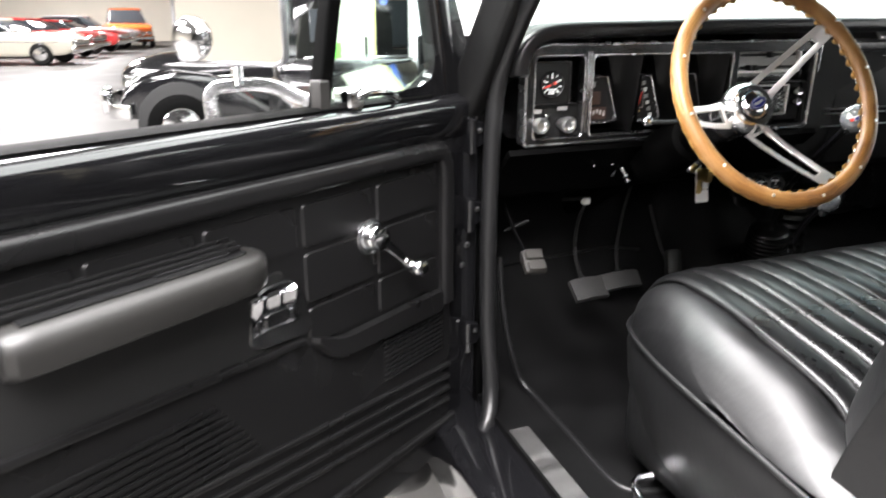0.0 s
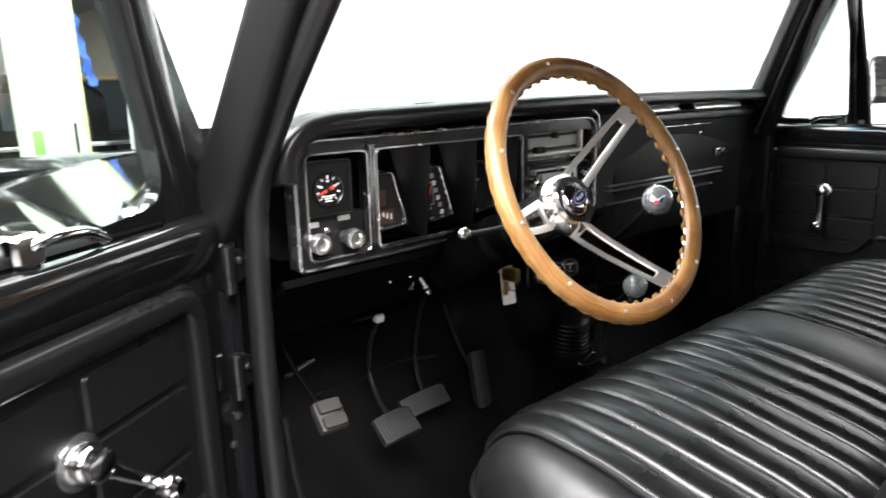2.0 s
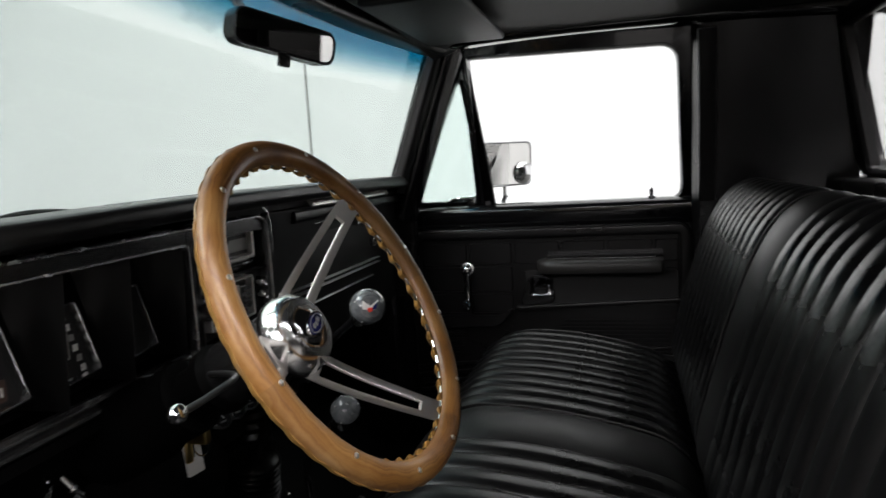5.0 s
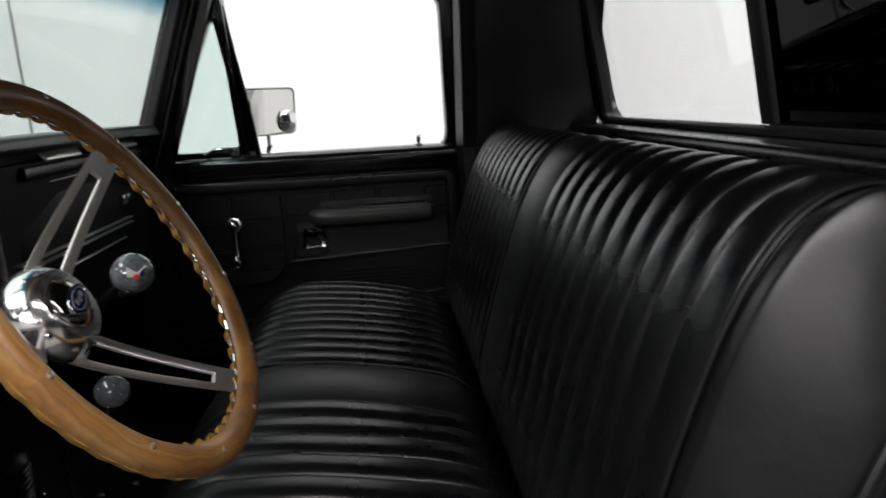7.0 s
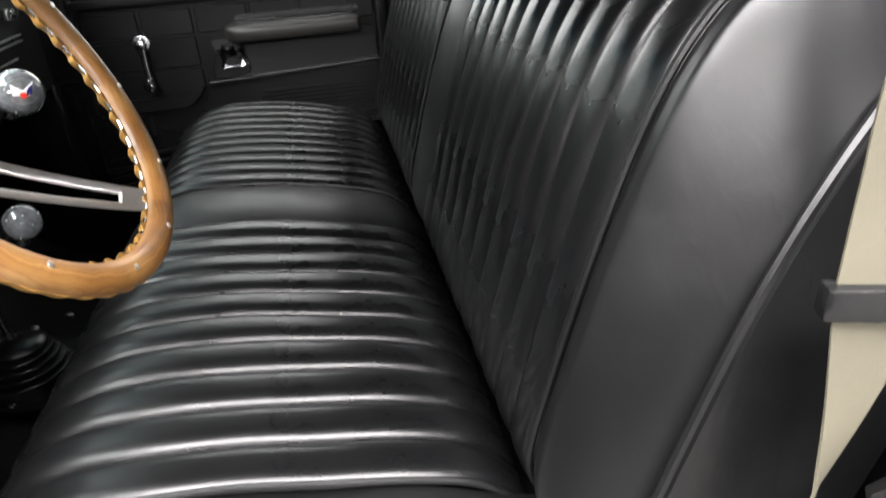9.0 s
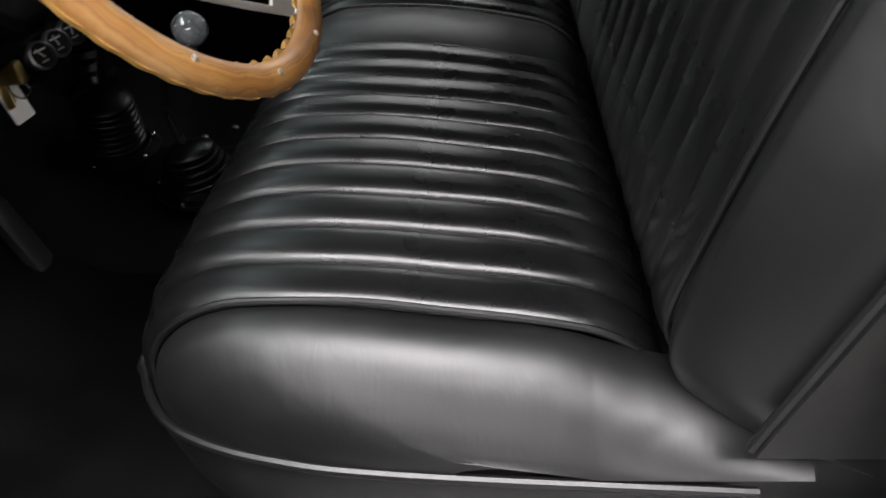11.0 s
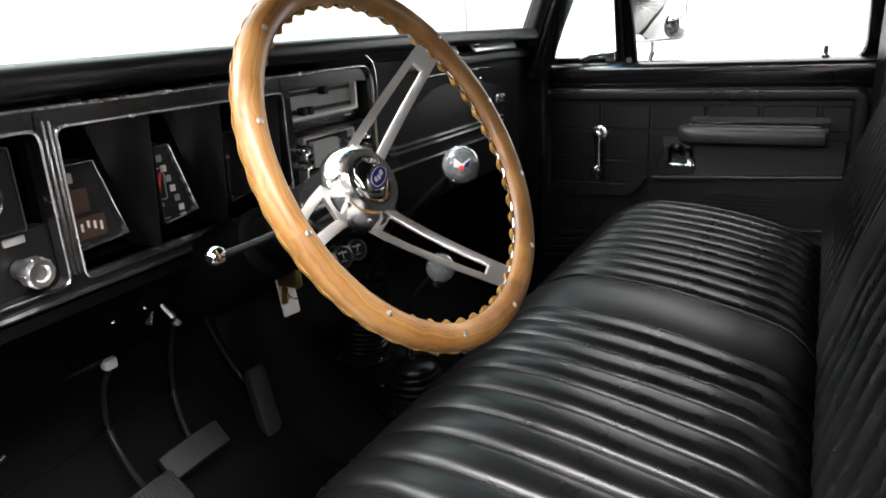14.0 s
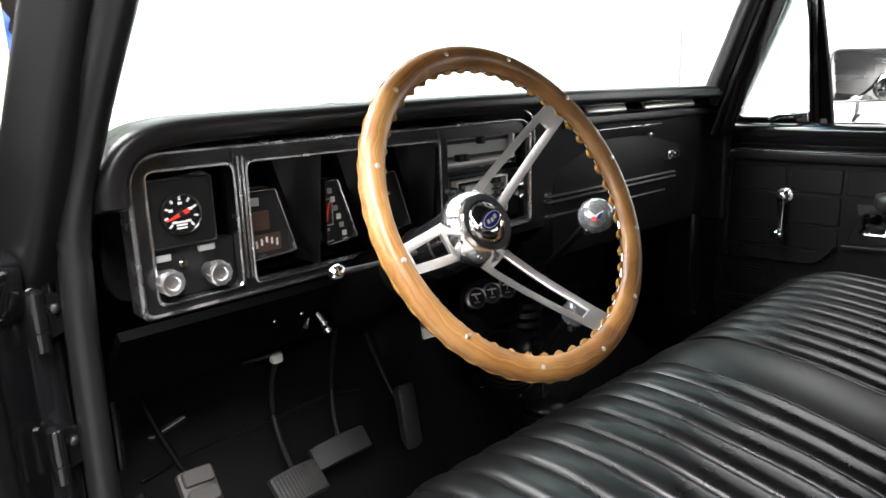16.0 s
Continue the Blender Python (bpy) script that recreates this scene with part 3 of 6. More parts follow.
PASSENGER = Matrix(((0, -1, 0, 0.862), (-0.82, 0, 0, 0.986 + 0.26 * 0.82), (0, 0, 0.9, 1.192 - 1.143 * 0.9), (0, 0, 0, 1)))


def build_door(name, M, label, knob, lean, front=None, back=0.0, crank_s=0.29, drop=0.0, pull_s=0.0, crank_r=1.0, arm_end=0.840, arm_k=1.0):
    """A truck door. Along it s runs from the hinges back, w inwards, z up; lean: how far the window frame's top tips inwards."""
    F = M @ SWAP
    at = M @ Vector((0.5, -0.05, 0.5))
    door = thing(name, at, label, "door", "truck doors")

    def P(s, w, z):
        return M @ Vector((s, w, z))

    def tip(z):
        return lean * max(0.0, z - 1.26)

    skin = rpoly([(0.0, 0.53), (1.03, 0.53), (1.03, 1.255), (0.0, 1.255)], [0.14, 0.05, 0.02, 0.02], 5)
    part("outer_skin", slab(skin, -0.06, -0.13, F, 0.012), PAINT, door)
    part("inner_shell", slab(rpoly([(0.006, 0.536), (1.024, 0.536), (1.024, 1.25), (0.006, 1.25)], [0.14, 0.05, 0.02, 0.02], 5), -0.06, 0.0, F, 0.008), PAINT, door)
    roll = [(-0.055, 1.19), (-0.002, 1.19), (0.004, 1.20), (0.010, 1.215), (0.013, 1.235), (0.0135, 1.250), (0.011, 1.259), (0.004, 1.266), (-0.008, 1.2695), (-0.035, 1.271), (-0.055, 1.270)]
    part("window_sill", loft([[P(0.02 + 1.0 * i / 10, w, z) for w, z in roll] for i in range(11)]), PAINT, door)
    # window frame
    if front:
        part("glass_seal", loft([[P(0.10 + 0.90 * i / 10, w, z) for w, z in ((-0.056, 1.262), (-0.006, 1.262), (-0.006, 1.2725), (-0.014, 1.2755), (-0.045, 1.2755), (-0.056, 1.272))] for i in range(11)]), SHADE_BLACK, door, "matt black rubber along the window opening")
        part("window_frame", slab(front, -0.036, -0.012, F, 0.010), PAINT, door)
    frame_path = [(0.04, 1.25), (0.05, 1.33), (0.10, 1.52), (0.145, 1.64), (0.18, 1.70), (0.25, 1.722), (0.62, 1.728), (0.90, 1.722), (0.965, 1.705), (0.985, 1.65), (0.995, 1.45), (1.0, 1.26)] if front else [(0.075, 1.25), (0.093, 1.30), (0.175, 1.50), (0.243, 1.665), (0.275, 1.705), (0.33, 1.722), (0.62, 1.728), (0.90, 1.722), (0.965, 1.705), (0.985, 1.65), (0.995, 1.45), (1.0, 1.26)]
    FL = F @ Matrix(((1, 0, 0, 0), (0, 1, 0, 0), (0, lean, 1, -lean * 1.26), (0, 0, 0, 1)))
    if not front:
        part("window_frame", ring_plate(rpoly([(0.324, 1.235), (1.05, 1.235), (1.04, 1.785), (0.305, 1.785)], [0.004, 0.03, 0.03, 0.01], 5), rpoly([(0.341, 1.267), (0.977, 1.264), (0.963, 1.692), (0.321, 1.705)], [0.003, 0.045, 0.05, 0.006], 5), -0.055, -0.008, FL, 0.006), PAINT, door)
        part("window_frame", ring_plate(rpoly([(0.03, 1.235), (0.323, 1.235), (0.304, 1.73), (0.235, 1.73)], [0.05, 0.003, 0.01, 0.04], 5), rpoly([(0.083, 1.284), (0.308, 1.284), (0.303, 1.642), (0.273, 1.642)], [0.04, 0.003, 0.004, 0.014], 5), -0.055, -0.010, FL, 0.006), PAINT, door)
    fp = [P(s, -0.03 + tip(z), z) for s, z in frame_path]
    if front:
        part("window_frame", sweep(fp, rrect(-0.020, -0.018, 0.020, 0.018, 0.01, 3), up=P(0, 1, 0) - P(0, 0, 0)), PAINT, door)
    if front:
        part("glass_channel", sweep([P(s + (0.026 if s < 0.3 else -0.026 if s > 0.93 else 0), -0.028 + tip(z), z - (0.026 if 1.69 < z else 0)) for s, z in frame_path], rrect(-0.007, -0.012, 0.007, 0.012, 0.004, 2), up=P(0, 1, 0) - P(0, 0, 0)), RUBBER, door)
    if front:
        corner = [(0.0, 0.0), (0.05, 0.0), (0.03, 0.004), (0.014, 0.014), (0.004, 0.03), (0.0, 0.05)]
        part("frame_corner", slab([(0.978 - a, 1.262 + b) for a, b in reversed(corner)], -0.05, -0.006, F, 0.002), PAINT, door)
    # quarter vent
    bar = 0.0125 if front else 0.016
    vent = part("vent_window", sweep([P(0.352 - back * 0.2, -0.028, 1.255), P(0.338 - back * 0.6, -0.028 + tip(1.40), 1.40), P(0.318 - back, -0.028 + tip(1.55), 1.55), P(0.300 - back * 1.4, -0.028 + tip(1.70), 1.70)], rrect(-bar, -0.013, bar, 0.013, 0.005, 3), up=P(0, 1, 0) - P(0, 0, 0)), SHADE_BLACK, door, "small swivelling vent window in a black frame")
    tri = [(0.075, 1.275), (0.34, 1.275), (0.32, 1.42), (0.288, 1.56), (0.26, 1.69), (0.20, 1.69), (0.16, 1.64), (0.10, 1.45)] if front else [(0.105, 1.275), (0.34, 1.275), (0.335, 1.42), (0.318, 1.56), (0.302, 1.665), (0.26, 1.64), (0.18, 1.46)]
    g = bmesh.new()
    for w in (-0.030, -0.026):
        g.faces.new([g.verts.new(P(s, w + tip(z), z)) for s, z in tri])
    pane = part("pane", g, PANE, vent)
    pane.visible_shadow = False
    part("vent_latch", tube(spline([P(0.29, -0.005, 1.285), P(0.275, 0.006, 1.292), P(0.235, 0.008, 1.290), P(0.20, 0.0, 1.276)], 5), 0.0065, 10), CHROME, vent, "chrome vent latch")
    part("latch_base", slab(rrect(0.275, 1.268, 0.31, 1.30, 0.008, 3), -0.03, 0.002, F, 0.004), CHROME, vent)
    part("pivot_bracket", slab(rrect(0.337, 1.255, 0.357, 1.315, 0.004, 3), -0.03, -0.010, F, 0.003), ARMREST, vent)
    part("lock_knob", lathe([(0.0035, -0.02), (0.0035, 0.012), (0.0055, 0.016), (0.006, 0.03), (0.003, 0.034)], axis(P(0.885, -0.012, 1.262), (0, 0, 1)), 14), CHROME, door)
    part("lock_ferrule", lathe([(0.010, -0.003), (0.010, 0.003), (0.005, 0.005)], axis(P(0.885, -0.012, 1.271), (0, 0, 1)), 14), CHROME, door)
    for s in (0.10, 0.16, 0.97):
        part("screw", lathe([(0.006, -0.002), (0.006, 0.002), (0.002, 0.004)], axis(P(s, -0.002, 1.262), (0, 0, 1)), 12), CHROME, door)
    # trim panel
    panel = part("trim_panel", slab(rpoly([(0.066, 0.60), (1.0, 0.60), (1.0, 1.196), (0.066, 1.196)], [0.06, 0.04, 0.03, 0.035], 4), -0.004, 0.010, F, 0.004), PADDED, door, "moulded black vinyl trim panel")
    roll = [(0.985, 0.70), (0.985, 1.15), (0.98, 1.172), (0.962, 1.181), (0.125, 1.181), (0.10, 1.175), (0.089, 1.155), (0.087, 1.12), (0.087, 0.89)]
    part("border_roll", sweep([P(a, 0.012, z) for a, z in roll], rrect(-0.016, -0.013, 0.016, 0.013, 0.011, 5), up=P(0, 1, 0) - P(0, 0, 0)), PADDED, panel)
    if not front:
        part("trim_bead", tube([P(0.11 + 0.86 * i / 8, 0.0225, 1.1935) for i in range(9)], 0.0026, 8), PLASTIC, panel, "glossy black bead along the panel's top")
    part("pull_slot", sweep([P(0.57 + 0.02 * i, 0.036, 1.1225 - drop) for i in range(6)], rrect(-0.008, -0.0015, 0.008, 0.0015, 0.001, 2)), PLASTIC, door)
    cols, rows = (0.110, 0.274, 0.430, 0.590, 0.738, 0.888, 0.968), (1.154, 1.080, 0.993, 0.925)
    for i in range(6):
        for k in range(3):
            if i >= 2 and k > 0:
                continue
            part("padded_square", slab(rrect(cols[i] + 0.004, rows[k + 1] + 0.004, cols[i + 1] - 0.004, rows[k] - 0.004, 0.008, 3), 0.008, 0.0135, F, 0.004), PADDED, panel)
    # raised sweep under the squares, arm rest and its bay
    part("panel_step", slab(rpoly([(0.10, 0.880), (0.38, 0.885), (0.425, 0.935), (0.425, 0.945), (0.37, 0.922), (0.10, 0.922)], [0.012, 0.03, 0.01, 0.003, 0.02, 0.01], 4), 0.006, 0.026, F, 0.009), PADDED, panel)
    part("armrest_bay", slab(rpoly([(0.50, 0.95), (0.965, 0.95), (0.965, 1.064), (0.46, 1.064)], 0.02, 4), 0.006, 0.013, F, 0.003), MATTE, panel)
    part("bay_lip", sweep([P(0.44 + 0.54 * i / 6, 0.012, 0.945 + 0.004 * i) for i in range(7)], rrect(-0.01, -0.006, 0.01, 0.006, 0.004, 2)), PADDED, panel)
    arm = [(0.0, 1.052), (0.0, 1.110), (0.02, 1.111), (0.050, 1.109), (0.0595, 1.105), (0.065, 1.098), (0.067, 1.085), (0.066, 1.066), (0.063, 1.056), (0.054, 1.050), (0.025, 1.049)]
    rings = []
    for s, k in ((0.512, 0.25), (0.517, 0.55), (0.53, 0.8), (0.55, 0.95), (0.58, 1.0), (0.68, 1.0), (arm_end - 0.03, 1.0), (arm_end - 0.008, 0.97), (arm_end, 0.85)):
        rings.append([P(s, 0.008 + w * k, 1.093 - drop + (z - 1.08) * arm_k * (0.35 + 0.65 * k)) for w, z in arm])
    part("armrest", loft(rings), ARMREST, door, "worn grey-black vinyl armrest")
    top = 1.093 - drop + 0.0305 * arm_k
    part("armrest_inlay", sweep([P(0.548 + (arm_end - 0.57) * i / 8, 0.038, top) for i in range(9)], rrect(-0.017, -0.0022, 0.017, 0.0022, 0.002, 2), scale=[0.55, 0.9] + [1.0] * 7), PLASTIC, door, "smooth black inlay on the armrest")
    for k in range(3):
        part("armrest_groove", sweep([P(0.55 + (arm_end - 0.55) * i / 5, 0.012 + 0.012 * k, 1.124 - drop + 0.008 * arm_k - 0.003 * k) for i in range(6)], rrect(-0.003, -0.004, 0.003, 0.004, 0.002, 2)), PADDED, door)
    # release handle
    cup = part("handle_cup", slab(rpoly([(0.41 + pull_s, 0.950), (0.54 + pull_s, 0.960), (0.52 + pull_s, 1.05), (0.445 + pull_s, 1.05)], 0.03, 4), 0.008, 0.016, F, 0.004), PLASTIC, door, "black release handle cup")
    pull = []
    for s, dz, w in ((0.446, -0.010, 0.014), (0.452, -0.006, 0.026), (0.458, -0.004, 0.030), (0.472, -0.010, 0.018), (0.486, -0.004, 0.029), (0.500, -0.010, 0.017), (0.516, -0.004, 0.029), (0.522, -0.006, 0.024), (0.528, -0.012, 0.014)):
        s += pull_s
        pull.append([P(s, 0.012, 1.046 + dz), P(s, w * 0.8, 1.048 + dz), P(s, w, 1.043 + dz), P(s, w * 0.92, 1.030 + dz), P(s, w * 0.62, 1.005), P(s, 0.020, 0.986), P(s, 0.012, 0.984)])
    part("release_handle", loft(pull), AGED, cup, "scooped chrome pull handle")
    part("handle_slot", slab(rrect(0.464 + pull_s, 0.990, 0.510 + pull_s, 1.012, 0.008, 3), 0.012, 0.0225, F, 0.003), PLASTIC, cup)
    # window crank
    crank = part("window_crank", lathe([(r * crank_r, h) for r, h in ((0.024, 0.0), (0.024, 0.014), (0.020, 0.019), (0.022, 0.022), (0.020, 0.029), (0.012, 0.031))], axis(P(crank_s, 0.014, 1.070), P(0, 1, 0) - P(0, 0, 0)), 24), CHROME, door, "chrome window crank")
    part("crank_plate", lathe([(0.034 * crank_r, 0.0), (0.034 * crank_r, 0.004), (0.022 * crank_r, 0.006)], axis(P(crank_s, 0.012, 1.070), P(0, 1, 0) - P(0, 0, 0)), 24), CHROME_TRIM, crank)
    k1, k0 = Vector((crank_s, 0.034, 1.070)), Vector((crank_s + knob[0], 0.040, 1.070 + knob[1]))
    part("crank_arm", sweep([P(*(k1 + (k0 - k1) * t)) for t in (0.05, 0.3, 0.6, 0.9, 1.0)], rrect(-0.009, -0.0045, 0.009, 0.0045, 0.004, 3), up=P(0, 1, 0) - P(0, 0, 0), scale=[1.2, 0.9, 0.75, 0.8, 0.9]), CHROME, crank)
    part("crank_knob", lathe([(0.008, 0.0), (0.0135, 0.003), (0.0145, 0.011), (0.011, 0.018), (0.013, 0.022), (0.008, 0.026)], axis(P(k0.x, k0.y, k0.z), P(0, 1, 0) - P(0, 0, 0)), 20), CHROME, crank)
    # lower ribs and speaker grille
    for k in range(9):
        z = 0.808 + 0.0118 * k
        part("rib", slab(rrect(0.53 + 0.008 * k, z, 0.97, z + 0.0065, 0.003, 2), 0.006, 0.0140, F, 0.003), PADDED, panel)
    for k in range(4):
        part("moulded_ridge", sweep([P(0.075 + 0.895 * i / 8, 0.011, 0.672 + 0.026 * k + 0.085 * 0.895 * i / 8) for i in range(9)], rrect(-0.006, -0.005, 0.006, 0.005, 0.004, 3)), PADDED, panel)
    part("lower_ledge", sweep([P(0.06 + 0.92 * i / 6, 0.012, 0.628) for i in range(7)], rrect(-0.008, -0.008, 0.008, 0.008, 0.005, 3)), PADDED, panel)
    for i in range(9):
        part("grille_slat", slab(rrect(0.092, 0.795 + i * 0.0092, 0.26, 0.795 + i * 0.0092 + 0.0042, 0.0015, 2), 0.006, 0.0155, F, 0.002), PLASTIC, panel)
    for i in range(8):
        part("grille_bar", slab(rrect(0.096 + i * 0.0215, 0.793, 0.101 + i * 0.0215, 0.874, 0.001, 2), 0.006, 0.0135, F, 0.001), PLASTIC, panel)
    # hinges
    for z in (0.62, 1.02):
        part("door_hinge", box((-0.045, -0.05, z), (0.03, -0.02, z + 0.07), 0.008, 2, m=M), PAINT, door)
    return door


build_door("driver_door", DRIVER, "black driver door standing wide open with vinyl trim", (-0.078, -0.068), 0.05,
                         [(-0.03, 1.25), (-0.032, 1.30), (-0.02, 1.347), (0.012, 1.422), (0.064, 1.532), (0.112, 1.63), (0.15, 1.69), (0.205, 1.69), (0.178, 1.63), (0.132, 1.52), (0.103, 1.42), (0.089, 1.35), (0.085, 1.32), (0.089, 1.30), (0.102, 1.287), (0.127, 1.281), (0.20, 1.277), (0.24, 1.25)], 0.023, crank_r=0.86, arm_k=0.86)
build_door("passenger_door", PASSENGER, "black passenger door shut with vinyl trim", (0.004, -0.105), 0.19, None, 0.0, 0.268, 0.014, 0.035, 0.58, 0.915, 0.78)

# ---- dashboard ----
D_X = Vector((1, 0.04, 0)).normalized()
D_Y = Vector((0, 0, 1))
D_Z = D_X.cross(D_Y).normalized()
DASH = Matrix((D_X, D_Y, D_Z)).transposed().to_4x4()
DASH.translation = Vector((-0.69, 1.11, 1.17))


def dash_y(x):
    return 1.10 + 0.04 * (min(x, 0.35) + 0.69) - 0.01 * max(0.0, (x - 0.35) / 0.45)


dash = thing("dashboard", (0, 1.2, 1.05), "black padded truck dashboard with chrome-edged instrument cluster", "dashboard")
pad_path = [(p.x, p.z) for p in spline([(-0.712, 0, 1.300), (-0.711, 0, 1.325), (-0.702, 0, 1.348), (-0.684, 0, 1.365), (-0.655, 0, 1.3745), (-0.60, 0, 1.379), (-0.45, 0, 1.382), (-0.25, 0, 1.386), (0.0, 0, 1.388), (0.35, 0, 1.388), (0.74, 0, 1.386), (0.785, 0, 1.376), (0.805, 0, 1.34), (0.81, 0, 1.20), (0.81, 0, 1.06)], 4)]
lip = rrect(-0.022, -0.015, 0.06, 0.015, 0.013, 4)
rings = []
for i, (x, z) in enumerate(pad_path):
    a, b = pad_path[max(0, i - 1)], pad_path[min(len(pad_path) - 1, i + 1)]
    t = Vector((b[0] - a[0], b[1] - a[1])).normalized()
    nrm = Vector((-t.y, t.x))
    rings.append([(x + nrm.x * q, dash_y(x) + p - (0.01 if z > 1.3 else 0), z + nrm.y * q) for p, q in lip])
part("pad_lip", loft(rings), PADDED, dash, "padded black dash roll")
rows = []
for j in range(6):
    v = j / 5
    rows.append([(x, dash_y(x) + 0.03 + (1.30 - dash_y(x)) * v * (1 - 0.55 * (x / 0.78) ** 2), 1.366 + 0.006 * min(1.0, max(0.0, (x + 0.6) / 0.5)) - 0.10 * v - 0.045 * max(0.0, (-0.58 - x) / 0.125) ** 2.6) for x in [-0.705 + 1.485 * i / 24 for i in range(25)]])
part("pad_top", sheet(rows, -0.02), PADDED, dash)
rows = []
for z, back in ((1.165, 0.004), (1.155, 0.016), (1.12, 0.050), (1.09, 0.068), (1.07, 0.08), (1.055, 0.12), (1.05, 0.2)):
    rows.append([(x, dash_y(x) + back, z) for x in [-0.72 + 0.78 * i / 12 for i in range(13)]])
# coloured near-black so the underside of the dash reads as shaded
part("lower_panel", sheet(rows, 0.012), SHADE_BLACK, dash)
rows = []
for z, back in ((1.36, 0.02), (1.33, 0.025), (1.20, 0.04), (1.17, 0.035), (1.09, 0.045), (1.07, 0.06), (1.055, 0.10), (1.05, 0.2)):
    rows.append([(x, dash_y(x) + back, z) for x in [0.036 + 0.774 * i / 12 for i in range(13)]])
part("passenger_panel", sheet(rows, 0.012), PANEL, dash)


def on_dash(u0, v0, u1, v1, r, h0, h1, bevel=0.0, seg=4):
    return slab(rrect(u0, v0, u1, v1, r, seg), h0, h1, DASH, bevel)


def dash_ring(o, i, r0, r1, h0, h1, bevel, m=None):
    return ring_plate(rrect(*o, r0), rrect(*i, r1), h0, h1, m or DASH, bevel)


cluster = part("instrument_panel", on_dash(0.0, 0.0, 0.72, 0.190, 0.03, -0.1, -0.085), PLASTIC, dash, "black instrument cluster in chrome trim")
outer = rpoly([(0, -0.003), (0.722, -0.003), (0.722, 0.190), (0, 0.188)], [0.012, 0.012, 0.04, 0.045], 5)
inner = rpoly([(0.006, 0.003), (0.717, 0.003), (0.717, 0.185), (0.006, 0.182)], [0.01, 0.01, 0.036, 0.04], 5)
part("chrome_surround", ring_plate(outer, inner, -0.02, 0.008, DASH, 0.003), CHROME_TRIM, cluster, "worn chrome surround")


def frame_band(u0, v0, u1, v1, holes):
    """Face plate bars between the openings."""
    us = [u0] + [e for h in holes for e in h] + [u1]
    for a, b in zip(us[::2], us[1::2]):
        part("divider", on_dash(a, v0, b, v1, 0.003, -0.02, 0.002, 0.0015, 2), PLASTIC, cluster)
    for a, b in holes:
        part("rail", on_dash(a, v0, b, v0 + 0.010, 0.002, -0.02, 0.001, 0.001, 2), PLASTIC, cluster)
        part("rail", on_dash(a, v1 - 0.020, b, v1, 0.002, -0.02, 0.001, 0.001, 2), PLASTIC, cluster)


HOLES = [(0.022, 0.129), (0.147, 0.487), (0.505, 0.708)]
frame_band(0.004, 0.002, 0.718, 0.184, HOLES)
for a, b in HOLES[:2]:
    part("bezel_edge", dash_ring((a - 0.002, 0.010, b + 0.002, 0.166), (a + 0.001, 0.013, b - 0.001, 0.163), 0.012, 0.010, -0.01, 0.0045, 0.001), CHROME_TRIM, cluster)
for u in (0.134, 0.140):
    part("bezel_edge", on_dash(u, 0.02, u + 0.0025, 0.172, 0.001, 0.0, 0.0045, 0.0008, 2), CHROME_TRIM, cluster)

# gauge bay with add-on gauge and two knobs
RIVET_WHITE = material("satin_bright_metal", (0.93, 0.93, 0.93), 0.3, metal=1.0, spread=0.05)
plate = part("gauge_plate", on_dash(0.026, 0.074, 0.104, 0.154, 0.004, -0.02, -0.008, 0.002), PANEL, cluster)
part("plate_edge", dash_ring((0.026, 0.074, 0.104, 0.154), (0.0275, 0.0755, 0.1025, 0.1525), 0.004, 0.003, -0.008, -0.0045, 0.0006), STEEL, plate)
G = DASH @ Matrix.Translation((0.062, 0.112, -0.008)) @ Matrix.Scale(0.82, 4)
gauge = thing("oil_gauge", G @ Vector((0, 0, 0)), "round black gauge with a red needle and white numerals", "gauge")
part("rim", lathe([(0.0305, 0.0), (0.0305, 0.008), (0.0285, 0.0105), (0.0265, 0.009), (0.0262, 0.004)], G, 32), PLASTIC, gauge)
part("dial", lathe([(0.027, 0.0), (0.027, 0.003), (0.0, 0.003)], G, 32), MATTE, gauge)


for k in range(9):
    a = radians(225 - 33.75 * k)
    t = G @ Matrix.Translation((0, 0, 0.004)) @ Matrix.Rotation(a, 4, "Z")
    part("tick", box((0.0195, -0.0014, 0), (0.0255, 0.0014, 0.0006), m=t), WHITE_PRINT, gauge)
    if k % 2 == 0:
        part("numeral_bar", box((-0.003, -0.0019, 0), (0.003, 0.0019, 0.0006), m=G @ Matrix.Translation((0.0155 * math.cos(a), 0.0155 * math.sin(a), 0.004))), WHITE_PRINT, gauge)
for v in (-0.0115, -0.0155, -0.02):
    part("caption_bar", box((-0.008 + 0.1 * abs(v + 0.0155), v - 0.0014, 0.004), (0.008 - 0.1 * abs(v + 0.0155), v + 0.0014, 0.0046), m=G), WHITE_PRINT, gauge)
nm = G @ Matrix.Translation((0, 0, 0.005)) @ Matrix.Rotation(radians(200), 4, "Z")
needle = bmesh.new()
for p in ((-0.012, -0.0032, 0), (0.004, -0.0028, 0), (0.024, -0.0006, 0), (0.024, 0.0006, 0), (0.004, 0.0028, 0), (-0.012, 0.0032, 0)):
    needle.verts.new(p)
nf = needle.faces.new(list(needle.verts))
ex = bmesh.ops.extrude_face_region(needle, geom=[nf])
bmesh.ops.translate(needle, vec=(0, 0, 0.0012), verts=[v for v in ex["geom"] if isinstance(v, bmesh.types.BMVert)])
bmesh.ops.recalc_face_normals(needle, faces=needle.faces)
part("needle", needle, RED, gauge, "red pointer", m=nm)
part("needle_boss", lathe([(0.004, 0.003), (0.004, 0.008), (0.001, 0.009)], G, 16), MATTE, gauge)
part("switch_plate", on_dash(0.022, 0.012, 0.129, 0.074, 0.004, -0.03, -0.014, 0.001), PANEL, cluster)
